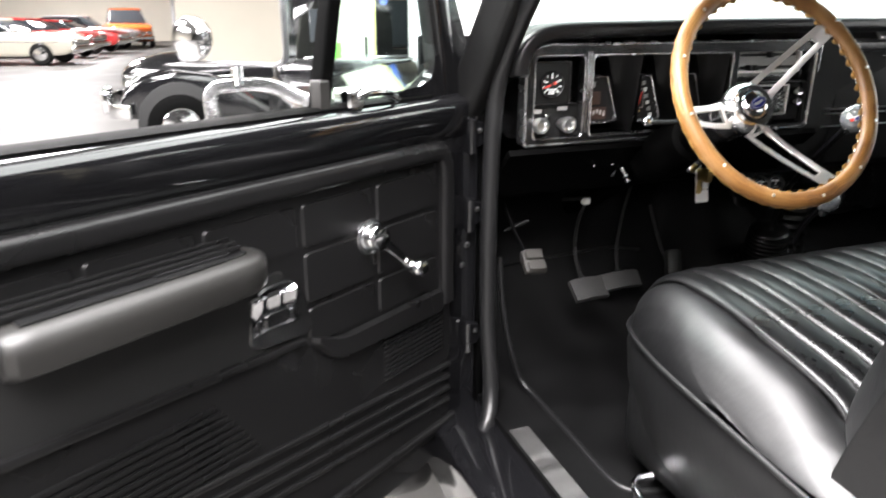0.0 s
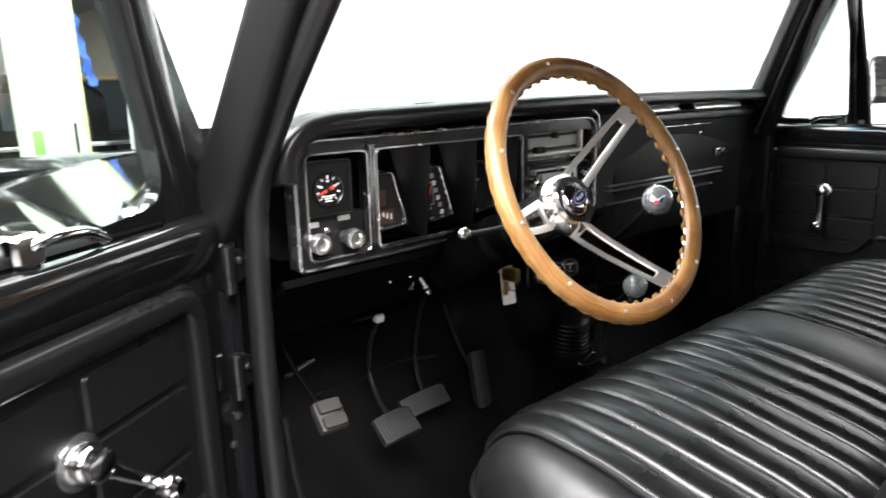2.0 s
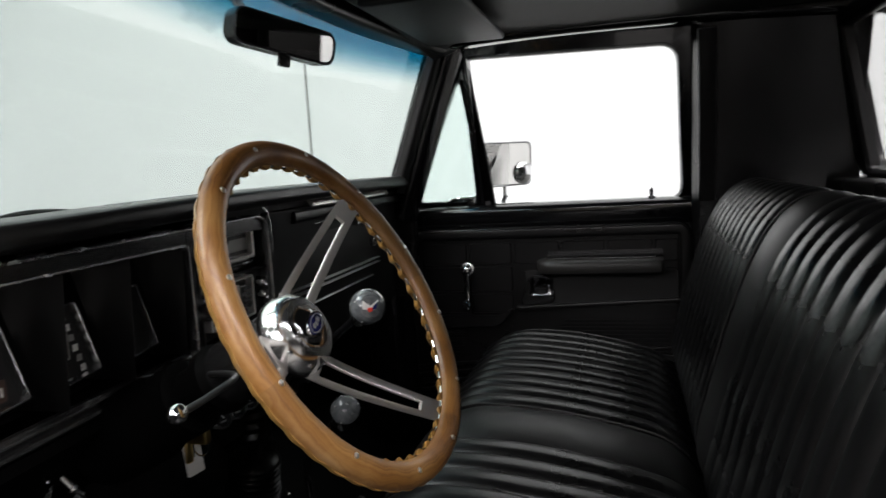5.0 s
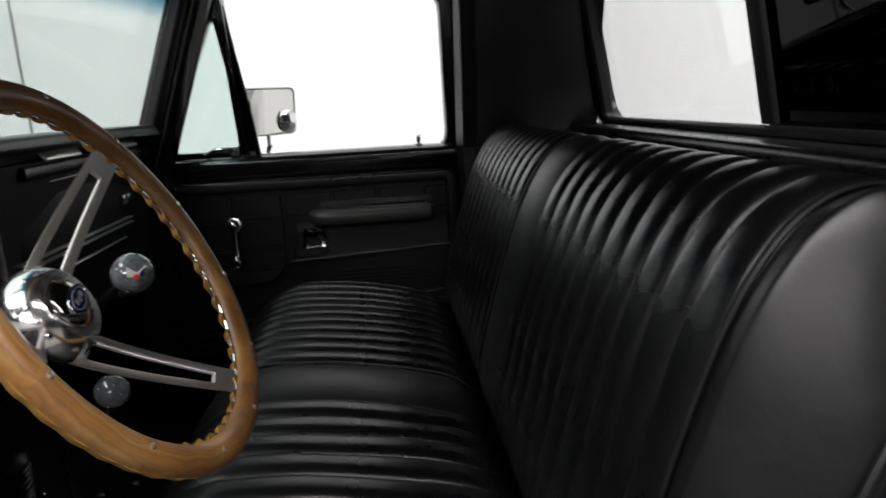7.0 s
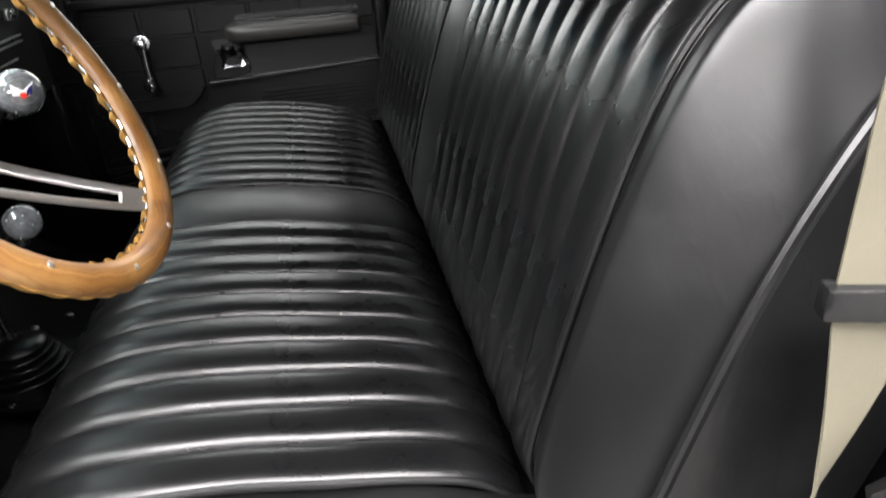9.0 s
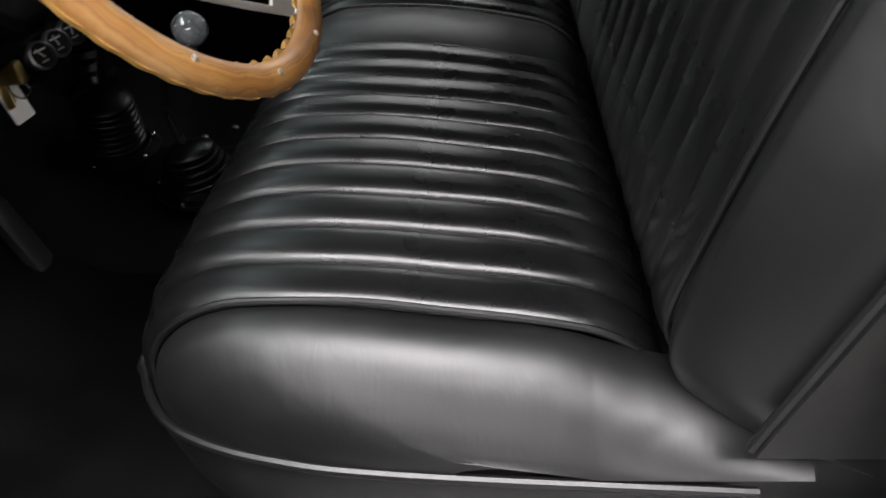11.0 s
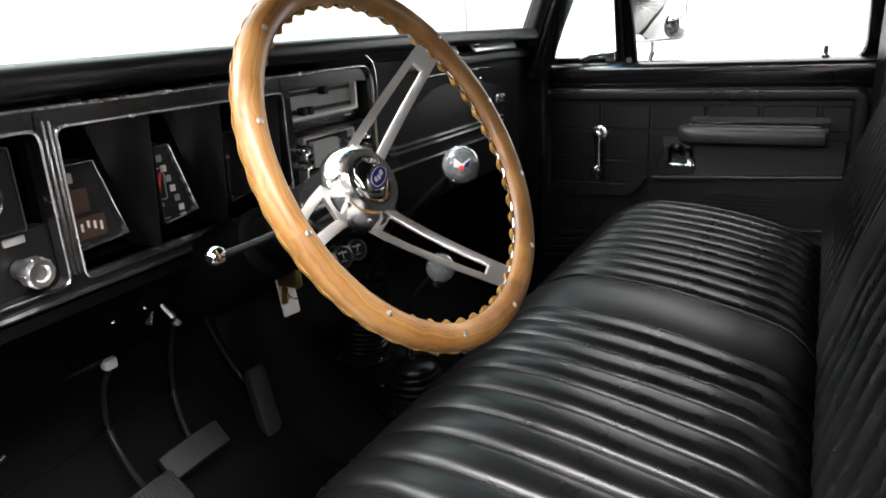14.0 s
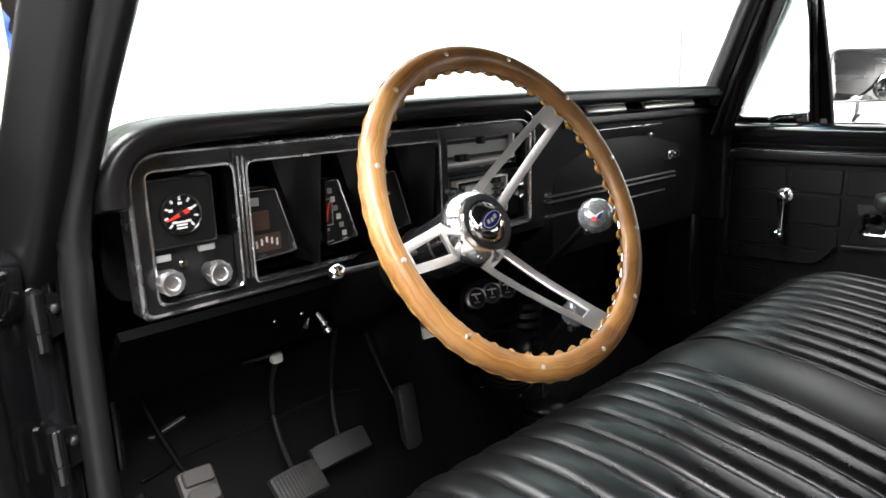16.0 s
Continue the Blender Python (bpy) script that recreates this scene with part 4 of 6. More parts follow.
for u, v in ((0.033, 0.039), (0.092, 0.038)):
    K = DASH @ Matrix.Translation((u, v, -0.012))
    knob = part("dash_knob", lathe([(0.010, 0.0), (0.010, 0.010), (0.0125, 0.013), (0.0145, 0.018), (0.0145, 0.030), (0.0125, 0.033), (0.0085, 0.0325), (0.007, 0.029), (0.0, 0.028)], K, 22), RIVET_WHITE, cluster, "fluted bright metal knob")
    for k in range(10):
        t = K @ Matrix.Rotation(2 * math.pi * k / 10, 4, "Z")
        part("flute", box((0.0138, -0.0012, 0.019), (0.0152, 0.0012, 0.030), 0.0004, 1, m=t), RIVET_WHITE, knob)
for u0, v0, w in ((0.026, 0.058, 0.022), (0.078, 0.062, 0.026)):
    part("knob_caption", on_dash(u0 + 0.004, v0, u0 + w, v0 + 0.008, 0.0015, -0.02, -0.012, 0.001, 2), GREY_PRINT, cluster)
part("warning_light", lathe([(0.005, 0.0), (0.005, 0.004), (0.003, 0.006)], DASH @ Matrix.Translation((0.060, 0.052, -0.014)), 14), CHROME, cluster)

# instrument pods: slanted dials set deep, each with a slanting wall that comes forward on one side
HOOD = material("satin_black_moulding", (0.0045, 0.0045, 0.0046), 0.38, spec=0.17, grain=0.05, grain_scale=400, rough_spread=0.05)
V0, V1 = 0.027, 0.121
for n_pod, (u0, u1, u2) in enumerate(((0.172, 0.244, 0.215), (0.294, 0.3535, 0.321), (0.410, 0.465, 0.433))):
    poly = [(u0, V0 - 0.002), (u1, V0 + 0.002), (u2, V1), (u0 + 0.001, V1)]
    inn = [(u0 + 0.002, V0 + 0.001), (u1 - 0.0035, V0 + 0.005), (u2 - 0.0022, V1 - 0.0022), (u0 + 0.002, V1 - 0.0022)]
    pod = part("dial_pod", slab(rpoly(poly, 0.003, 2), -0.075, -0.056, DASH), MATTE, cluster)
    part("pod_edge", ring_plate(rpoly(poly, 0.003, 2), rpoly(inn, 0.002, 2), -0.060, -0.043, DASH, 0.0008), CHROME_TRIM, pod)
    front = [(u1 + 0.006 + 0.014 * k / 8, 0.012 + 0.156 * k / 8) for k in range(9)]
    deep = [(u1 + 0.014 - 0.046 * (k / 8) ** 1.15, 0.012 + 0.156 * k / 8) for k in range(9)]
    rings = []
    for (fu, fv), (du, dv) in zip(front, deep):
        curve = [(du, dv, -0.095), (du, dv, -0.050)] + [(du + (fu - du) * q, fv, -0.050 + 0.046 * (q ** 1.5)) for q in (0.25, 0.5, 0.75, 0.94)] + [(fu + 0.001, fv, -0.0045), (fu + 0.0022, fv, -0.008), (fu + 0.004, fv, -0.095)]
        rings.append([DASH @ Vector(p) for p in curve])
    part("pod_hood", loft(rings), HOOD, cluster, "satin black slanting wall beside a dial")
    if n_pod == 1:
        for k in range(6):
            v = V0 + 0.010 + (V1 - V0 - 0.028) * k / 5
            uu = u1 - 0.011 - (u1 - u2) * (v - V0) / (V1 - V0)
            part("scale_bar", on_dash(uu - 0.008, v - 0.004, uu, v + 0.004, 0.0006, -0.0565, -0.0555), WHITE_PRINT if k % 2 == 0 else GREY_PRINT, pod)
        part("needle", slab([(0.302, 0.060), (0.3045, 0.058), (0.311, 0.086), (0.3095, 0.0865)], -0.056, -0.0545, DASH), RED, pod, "red pointer")
        part("warning_dot", on_dash(0.304, 0.044, 0.3085, 0.0485, 0.002, -0.056, -0.0552), BRASS, pod)
    if n_pod == 2:
        part("scale_bar", on_dash(0.424, 0.082, 0.431, 0.0865, 0.001, -0.056, -0.0555), GREY_PRINT, pod)
BROWN = material("brown_dial_print", (0.045, 0.021, 0.012), 0.5, spread=0.15)
part("fuel_dial", on_dash(0.178, 0.034, 0.224, 0.058, 0.003, -0.058, -0.0553), BROWN, cluster, "brown fuel dial")
for k in range(5):
    part("dial_tick", on_dash(0.184 + 0.008 * k, 0.040 + 0.003 * (2 - abs(k - 2)), 0.187 + 0.008 * k, 0.050 + 0.002 * (2 - abs(k - 2)), 0.0005, -0.0555, -0.0549), WHITE_PRINT, cluster)
part("dial_screen", on_dash(0.176, 0.064, 0.208, 0.090, 0.002, -0.058, -0.0553), BROWN, cluster)
part("dial_caption", on_dash(0.176, 0.098, 0.194, 0.109, 0.001, -0.058, -0.0553), GREY_PRINT, cluster)
part("dial_frame", dash_ring((0.297, 0.052, 0.316, 0.092), (0.2985, 0.0535, 0.3145, 0.0905), 0.003, 0.002, -0.0565, -0.0552, 0.0003), GREY_PRINT, cluster)
# near-black fillers and backing: the shade of the deep bay, put in as colour
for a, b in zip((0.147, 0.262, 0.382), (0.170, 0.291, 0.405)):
    part("pod_filler", on_dash(a, 0.012, b + 0.002, 0.168, 0.002, -0.09, -0.062), SHADE_BLACK, cluster)
part("pod_backing", on_dash(0.147, 0.012, 0.487, 0.170, 0.002, -0.095, -0.08), SHADE_BLACK, cluster)

# heater panel and radio
bay = part("centre_bay", on_dash(0.505, 0.010, 0.710, 0.172, 0.015, -0.04, -0.024), PLASTIC, cluster)
part("bay_line", sweep([DASH @ Vector((u, v, 0.006)) for u, v in ((0.506, 0.203), (0.60, 0.205), (0.68, 0.206), (0.703, 0.203), (0.722, 0.192), (0.730, 0.175), (0.731, 0.12))], rrect(-0.0012, -0.0012, 0.0012, 0.0012, 0.0005, 2)), CHROME_TRIM, dash, "thin chrome line round the centre bay")
part("bay_edge", dash_ring((0.507, 0.006, 0.709, 0.101), (0.5085, 0.0075, 0.7075, 0.0995), 0.010, 0.008, -0.014, 0.002, 0.0006), STEEL, bay)
part("heater_panel", on_dash(0.516, 0.115, 0.690, 0.170, 0.006, -0.024, -0.016, 0.001), GREY_PRINT, bay, "grey heater control panel")
for v in (0.131, 0.157):
    part("heater_slot", on_dash(0.524, v - 0.003, 0.680, v + 0.003, 0.0015, -0.017, -0.0150), MATTE, bay)
for u, v in ((0.545, 0.131), (0.60, 0.157), (0.56, 0.131)):
    part("slider", on_dash(u - 0.005, v - 0.006, u + 0.006, v + 0.006, 0.002, -0.016, -0.003, 0.002, 3), MATTE, bay)
part("heater_frame", dash_ring((0.510, 0.120, 0.688, 0.176), (0.5135, 0.1255, 0.6835, 0.1735), 0.004, 0.003, -0.024, -0.006, 0.0012), BRUSHED, bay, "worn chrome frame round the heater controls")
part("panel_line", on_dash(0.516, 0.1115, 0.69, 0.1135, 0.0005, -0.024, -0.012), CHROME_TRIM, bay)
radio = thing("car_radio", DASH @ Vector((0.62, 0.05, -0.01)), "small chrome-edged car radio with a grey display", "radio")
part("radio_face", on_dash(0.511, 0.016, 0.706, 0.098, 0.004, -0.03, -0.006, 0.002), PLASTIC, radio)
part("chrome_edge", dash_ring((0.520, 0.030, 0.652, 0.096), (0.5235, 0.0335, 0.6485, 0.0925), 0.004, 0.003, -0.006, 0.007, 0.0012), BRUSHED, radio)
part("display", on_dash(0.545, 0.048, 0.610, 0.085, 0.002, -0.006, 0.0035), material("pale_display", (0.46, 0.46, 0.45), 0.3, spread=0.08), radio, "pale grey display")
for k in range(4):
    part("button", on_dash(0.527, 0.044 + 0.010 * k, 0.541, 0.051 + 0.010 * k, 0.001, -0.006, 0.0045, 0.001, 2), PLASTIC, radio)
    part("button", on_dash(0.614, 0.044 + 0.010 * k, 0.645, 0.051 + 0.010 * k, 0.001, -0.006, 0.0045, 0.001, 2), CHROME_TRIM, radio)
for u in (0.513, 0.678):
    for v, r in ((0.080, 0.009), (0.058, 0.008)):
        part("radio_knob", lathe([(r, 0.0), (r, 0.012), (r * 0.8, 0.016), (r * 0.5, 0.015)], DASH @ Matrix.Translation((u, v, 0.0)), 18), CHROME, radio)

# passenger side: glove box, trim lines, catch
part("glove_box_door", box((0.13, dash_y(0.3) + 0.016, 1.075), (0.72, dash_y(0.3) + 0.05, 1.30), 0.004, 2), PANEL, dash, "flat black glove box door")
for z, y, x0, x1 in ((1.203, 0.006, 0.103, 0.60), (1.192, 0.006, 0.103, 0.60), (1.163, 0.010, 0.100, 0.56)):
    part("bright_strip", box((x0, dash_y(0.3) + y, z - 0.0012), (x1, dash_y(0.3) + y + 0.014, z + 0.0012), 0.001, 1), RIVET_WHITE, dash)
part("upper_seam", box((0.20, dash_y(0.3) + 0.012, 1.3195), (0.62, dash_y(0.3) + 0.03, 1.3215)), CHROME_TRIM, dash)
part("reveal_band", sweep([(0.14 + 0.62 * i / 8, dash_y(0.14 + 0.62 * i / 8) + 0.01, 1.342) for i in range(9)], rrect(-0.008, -0.011, 0.008, 0.011, 0.005, 3)), PADDED, dash)
# bright bars put in for the pale wall reflection below the dash roll
for x0, x1 in ((0.201, 0.343), (0.417, 0.645)):
    part("lip_reflection", box((x0, -0.004, -0.013), (x1, 0.004, 0.013), 0.004, 2, m=Matrix.Translation((0, dash_y(0.4) - 0.004, 1.368)) @ Matrix.Rotation(radians(-35), 4, "X")), BRUSHED, dash, "bright satin bar in place of a reflection under the dash roll")
part("glove_catch", lathe([(0.011, 0.0), (0.011, 0.008), (0.008, 0.012)], axis((0.60, dash_y(0.6) + 0.018, 1.245), (0, -1, 0)), 18), CHROME, dash)
part("catch_plate", box((0.56, dash_y(0.6) + 0.008, 1.235), (0.587, dash_y(0.6) + 0.02, 1.255), 0.002), CHROME_TRIM, dash)
part("dash_button", box((0.475, dash_y(0.5) + 0.008, 1.293), (0.485, dash_y(0.5) + 0.02, 1.303), 0.002), CHROME, dash)

# under-dash switches, hood release, bracket
for x, y, z in ((-0.513, 1.148, 1.125), (-0.468, 1.152, 1.124)):
    sw = thing("toggle_switch", (x, y, z), "small chrome toggle switch under the dash", "switch", "dash switches")
    part("nut", lathe([(0.006, -0.01), (0.006, 0.0), (0.004, 0.003)], axis((x, y, z), (0.1, -0.9, -0.3)), 12), CHROME, sw)
    part("lever", lathe([(0.0018, 0.0), (0.0022, 0.012), (0.003, 0.016), (0.0015, 0.018)], axis((x, y, z), (0.1, -0.8, -0.5)), 10), CHROME, sw)
rel = thing("hood_release", (-0.42, 1.16, 1.08), "chrome pull handle hanging under the dash", "handle")
part("bracket", sweep([(-0.435, 1.165, 1.122), (-0.4415, 1.165, 1.1025), (-0.448, 1.165, 1.083)], rrect(-0.0016, -0.006, 0.0016, 0.006, 0.001, 2), up=(0, 1, 0)), CHROME_TRIM, rel)
part("lever", tube(spline([(-0.43, 1.16, 1.104), (-0.4245, 1.155, 1.0915), (-0.419, 1.15, 1.079)], 5), 0.0048, scale=[0.8 + 0.05 * k for k in range(11)]), CHROME_TRIM, rel)
part("tip", lathe([(0.003, -0.008), (0.0075, -0.004), (0.008, 0.004), (0.004, 0.008)], axis((-0.419, 1.15, 1.079), (0.6, -0.2, -0.7)), 16), CHROME, rel)

# ---- steering wheel and column ----
W_C = Vector((-0.390, 0.813, 1.290))
W_N = Vector((-0.056, -0.883, 0.466)).normalized()
W_X = Vector((0.998, -0.063, 0)).normalized()
W_Y = W_N.cross(W_X).normalized()
W = Matrix((W_X, W_Y, W_N)).transposed().to_4x4()
W.translation = W_C
R_RIM = 0.1765
RIVET = material("pale_rivet", (0.9, 0.88, 0.84), 0.35, metal=1.0, spread=0.05)
steering = thing("steering_wheel", W_C, "varnished wood rim steering wheel with three slotted steel spokes", "steering wheel")


def rim_mesh(lo, hi, scallop, start=0, stop=360):
    """The wooden rim: the front half plain, the rear half with finger grips cut into its inner side."""
    whole = stop - start == 360
    step = 1 if scallop else 2
    n, k = (stop - start) // step, 14
    rings = []
    for i in range(n if whole else n + 1):
        a = radians(start + step * i)
        ring = []
        for j in range(k + 1):
            b = lo + (hi - lo) * j / k
            r = 0.0134 if scallop else 0.0130
            if scallop:
                inward = max(0.0, -math.cos(b)) + 0.22 * max(0.0, math.cos(b))
                r += inward * (0.0012 + 0.0032 * math.sin(a * 48))
            rr = R_RIM + r * math.cos(b)
            ring.append(W @ Vector((rr * math.cos(a), rr * math.sin(a), 0.92 * r * math.sin(b))))
        rings.append(ring)
    return loft(rings, True, False, None, loop=True) if whole else loft(rings, True, True, None)


for start, stop, wood in ((-68, -2, WOOD), (-2, 112, WOOD_DEEP), (112, 190, WOOD), (190, 292, WOOD_DEEP)):
    part("wood_rim", rim_mesh(radians(-8), radians(188), False, start, stop), wood, steering, "varnished oak segment of the rim")
part("finger_grip", rim_mesh(radians(188), radians(352), True), WOOD_PALE, steering, "pale wood back of the rim with finger notches")
for s in (-1,):
    path = [W @ Vector(((R_RIM + s * 0.0126) * math.cos(2 * math.pi * i / 96), (R_RIM + s * 0.0126) * math.sin(2 * math.pi * i / 96), -0.004)) for i in range(96)]
    part("rim_band", sweep(path, rrect(-0.0009, -0.0018, 0.0009, 0.0018, 0.0006, 2), up=W_N, closed=True), CHROME, steering, "thin metal core band of the rim")
for k in range(12):
    a = radians(11 + 30 * k)
    m = W @ Matrix.Translation(((R_RIM + 0.0005) * math.cos(a), (R_RIM + 0.0005) * math.sin(a), 0.0116))
    part("rivet", lathe([(0.0027, -0.002), (0.0027, 0.0010), (0.0014, 0.0017)], m, 12), RIVET, steering)
HUB_H = -0.08
for deg in (41, -66, 191.5):
    spoke_m = W @ Matrix.Rotation(radians(deg), 4, "Z")

    def sp(r, side, t):
        f = (r - 0.03) / (R_RIM - 0.012 - 0.03)
        h = HUB_H - 0.006 + 0.082 * max(0.0, f) ** 1.25
        return spoke_m @ Vector((r, side, h + t))

    r0, r1 = 0.026, R_RIM - 0.008
    n = 10
    def half(r):
        return 0.0228 - 0.0098 * (r - r0) / (r1 - r0)
    outer_l = [(r0 + (r1 - r0) * i / n, half(r0 + (r1 - r0) * i / n)) for i in range(n + 1)]
    i0, i1 = 0.048, R_RIM - 0.03
    def ihalf(r):
        return 0.0122 - 0.0056 * (r - i0) / (i1 - i0)
    inner_l = [(i0 + (i1 - i0) * i / n, ihalf(i0 + (i1 - i0) * i / n)) for i in range(n + 1)]
    oo = outer_l + [(r, -s) for r, s in reversed(outer_l)]
    ii = inner_l + [(r, -s) for r, s in reversed(inner_l)]
    rings = []
    for poly, t, grow in ((oo, -0.002, 0.0), (oo, 0.0008, 0.0), (oo, 0.0022, -0.0018), (ii, 0.0022, 0.0018), (ii, 0.0008, 0.0), (ii, -0.002, 0.0)):
        rings.append([sp(r, s + math.copysign(grow, s), t) for r, s in poly])
    part("spoke", loft(rings, True, False, None, loop=True), BRUSHED, steering, "slotted brushed steel spoke")
H = W @ Matrix.Translation((0, 0, HUB_H))
hub = part("hub_cup", lathe([(0.03, -0.045), (0.036, -0.04), (0.038, -0.01), (0.044, -0.004), (0.0455, 0.002), (0.044, 0.010), (0.040, 0.022), (0.034, 0.028), (0.0265, 0.0275), (0.026, 0.020)], H, 40), material("hub_chrome", (0.88, 0.87, 0.86), 0.17, metal=1.0, spread=0.05, stain_scale=40), steering, "polished chrome hub cup")
part("horn_button", lathe([(0.026, 0.018), (0.0258, 0.026), (0.022, 0.031), (0.012, 0.034), (0.0, 0.035)], H, 32), material("dark_chrome", (0.50, 0.49, 0.49), 0.11, metal=1.0, spread=0.05), hub, "dark polished horn button")
ov = [(0.0175 * math.cos(2 * math.pi * i / 28), 0.0092 * math.sin(2 * math.pi * i / 28)) for i in range(28)]
part("badge", slab(ov, 0.0325, 0.0362, H @ Matrix.Rotation(radians(24), 4, "Z"), 0.0012), BLUE, hub, "blue enamel oval badge")
part("badge_edge", ring_plate([(x * 1.1, y * 1.16) for x, y in ov], [(x, y) for x, y in ov], 0.032, 0.0358, H @ Matrix.Rotation(radians(24), 4, "Z"), 0.0003), CHROME, hub)
B_M = H @ Matrix.Rotation(radians(24), 4, "Z")
part("badge_line", ring_plate([(x * 0.88, y * 0.86) for x, y in ov], [(x * 0.83, y * 0.78) for x, y in ov], 0.035, 0.0366, B_M, 0.0001), GREY_PRINT, hub)
for u0, u1, v in ((-0.009, -0.004, 0.0008), (-0.003, 0.002, -0.0004), (0.003, 0.009, 0.0006)):
    part("badge_bar", slab(rpoly([(u0, v - 0.0022), (u1 - 0.001, v - 0.0022), (u1, v + 0.0022), (u0 + 0.001, v + 0.0022)], 0.0008, 2), 0.035, 0.0368, B_M), GREY_PRINT, hub)
for k in range(9):
    a = 2 * math.pi * k / 9
    m = H @ Matrix.Rotation(a, 4, "Z") @ Matrix.Translation((0.040, 0, 0.0175))
    part("hub_screw", lathe([(0.0033, -0.004), (0.0033, 0.0012), (0.0015, 0.0026)], m @ Matrix.Rotation(radians(42), 4, "Y"), 12), CHROME, hub)
part("hub_adapter", lathe([(0.030, -0.10), (0.036, -0.09), (0.036, -0.045), (0.030, -0.04)], H, 28), PLASTIC, steering)

column = thing("steering_column", W_C - W_N * 0.2, "black steering column with a chrome turn signal lever", "steering column")
# column carries the under-dash shade as its near-black colour
part("column_tube", lathe([(0.03, -0.75), (0.03, -0.12), (0.038, -0.115), (0.040, -0.10), (0.034, -0.09)], H, 24), SHADE_BLACK, column)
part("column_collar", lathe([(0.048, -0.30), (0.05, -0.285), (0.05, -0.215), (0.043, -0.205), (0.043, -0.15), (0.036, -0.145)], H, 24), SHADE_BLACK, column)
lev = part("signal_lever", tube(spline([H @ Vector((-0.03, 0.01, -0.09)), Vector((-0.46, 0.905, 1.235)), Vector((-0.53, 0.888, 1.239)), Vector((-0.577, 0.882, 1.242))], 5), 0.0032), STEEL, column, "thin chrome turn signal lever")
part("lever_knob", lathe([(0.004, -0.010), (0.0075, -0.005), (0.0085, 0.0), (0.0065, 0.006), (0.003, 0.009)], axis((-0.580, 0.882, 1.243), (-0.93, -0.3, 0.05)), 18), CHROME, lev)
part("ignition_switch", lathe([(0.019, -0.03), (0.019, 0.0), (0.014, 0.006), (0.006, 0.007)], axis((-0.262, 1.135, 1.098), (0, -0.95, -0.2)), 20), CHROME, dash)

# key with a paper tag
key = thing("key_ring", (-0.26, 1.12, 1.05), "car keys with a white paper tag hanging from the ignition", "keys")
part("ignition_key", box((-0.266, 1.085, 1.072), (-0.252, 1.122, 1.098), 0.004), BRASS, key)
part("ring", tube([Vector((-0.258, 1.10 + 0.012 * math.cos(a), 1.066 + 0.012 * math.sin(a))) for a in [2 * math.pi * i / 16 for i in range(16)]], 0.0012, 6, closed=True, up=(1, 0, 0)), CHROME, key)
TAG = Matrix.Translation((-0.250, 1.125, 1.094)) @ Matrix.Rotation(radians(-8), 4, "Y") @ Matrix.Rotation(radians(-25), 4, "Z")
part("tag", box((-0.013, -0.001, -0.076), (0.013, 0.001, 0.0), 0.002, 1, m=TAG), WHITE_TAG, key, "white paper tag")
part("tag_bar", box((-0.010, -0.0022, -0.05), (0.002, -0.001, -0.012), m=TAG), GREY_PRINT, key)
part("spare_key", box((-0.006, -0.004, -0.055), (0.005, -0.002, -0.01), 0.002, 1, m=TAG @ Matrix.Rotation(radians(8), 4, "Y")), BRASS, key)

# ---- bench seat ----
seat = thing("bench_seat", (0, 0.55, 0.62), "black leather bench seat with vertical pleats", "seat")
HALF, BOL, MID, PLEATS, SEAT_X = 0.693, 0.601, 0.076, 10, 0.045
SEAT_M = Matrix.Translation((SEAT_X, 0, 0))
CUSHION = [(0.428, 0.870), (0.442, 0.912), (0.478, 0.947), (0.53, 0.966), (0.60, 0.982), (0.68, 0.995), (0.76, 1.001), (0.815, 0.997), (0.86, 0.976), (0.89, 0.940), (0.90, 0.895)]
CUSHION_SIDE = [(0.34, 0.905), (0.40, 0.920), (0.46, 0.938)] + CUSHION[3:]
BACK = [(0.375, 0.885), (0.412, 0.912), (0.434, 0.945), (0.436, 0.98), (0.416, 1.06), (0.396, 1.13), (0.373, 1.20), (0.352, 1.255), (0.330, 1.297), (0.302, 1.330), (0.268, 1.348), (0.235, 1.345), (0.215, 1.315)]


HALF_EDGE = [(0.6935, 0.38, 0.872), (0.694, 0.58, 0.892), (0.691, 0.68, 0.900), (0.685, 0.735, 0.903), (0.672, 0.793, 0.904), (0.652, 0.84, 0.903), (0.625, 0.872, 0.901), (0.585, 0.899, 0.898), (0.535, 0.913, 0.896), (0.27, 0.911, 0.892)]


def outline_y(x):
    """How far forward the cushion reaches at a distance x from its middle."""
    for (xa, ya, _), (xb, yb, _) in zip(HALF_EDGE[1:], HALF_EDGE[2:]):
        if xb <= x <= xa:
            return yb + (ya - yb) * (x - xb) / (xa - xb + 1e-9)
    return 0.58 if x > 0.6 else 0.911


def wander(x, p):
    """Seams are sewn by hand: they drift a little sideways."""
    k = min(1.0, max(0.0, (HALF - abs(x)) / (HALF - BOL)))
    return x + 0.0034 * k * noise.noise(Vector((x * 7, p.y * 9, p.z * 9 + 3.0)))


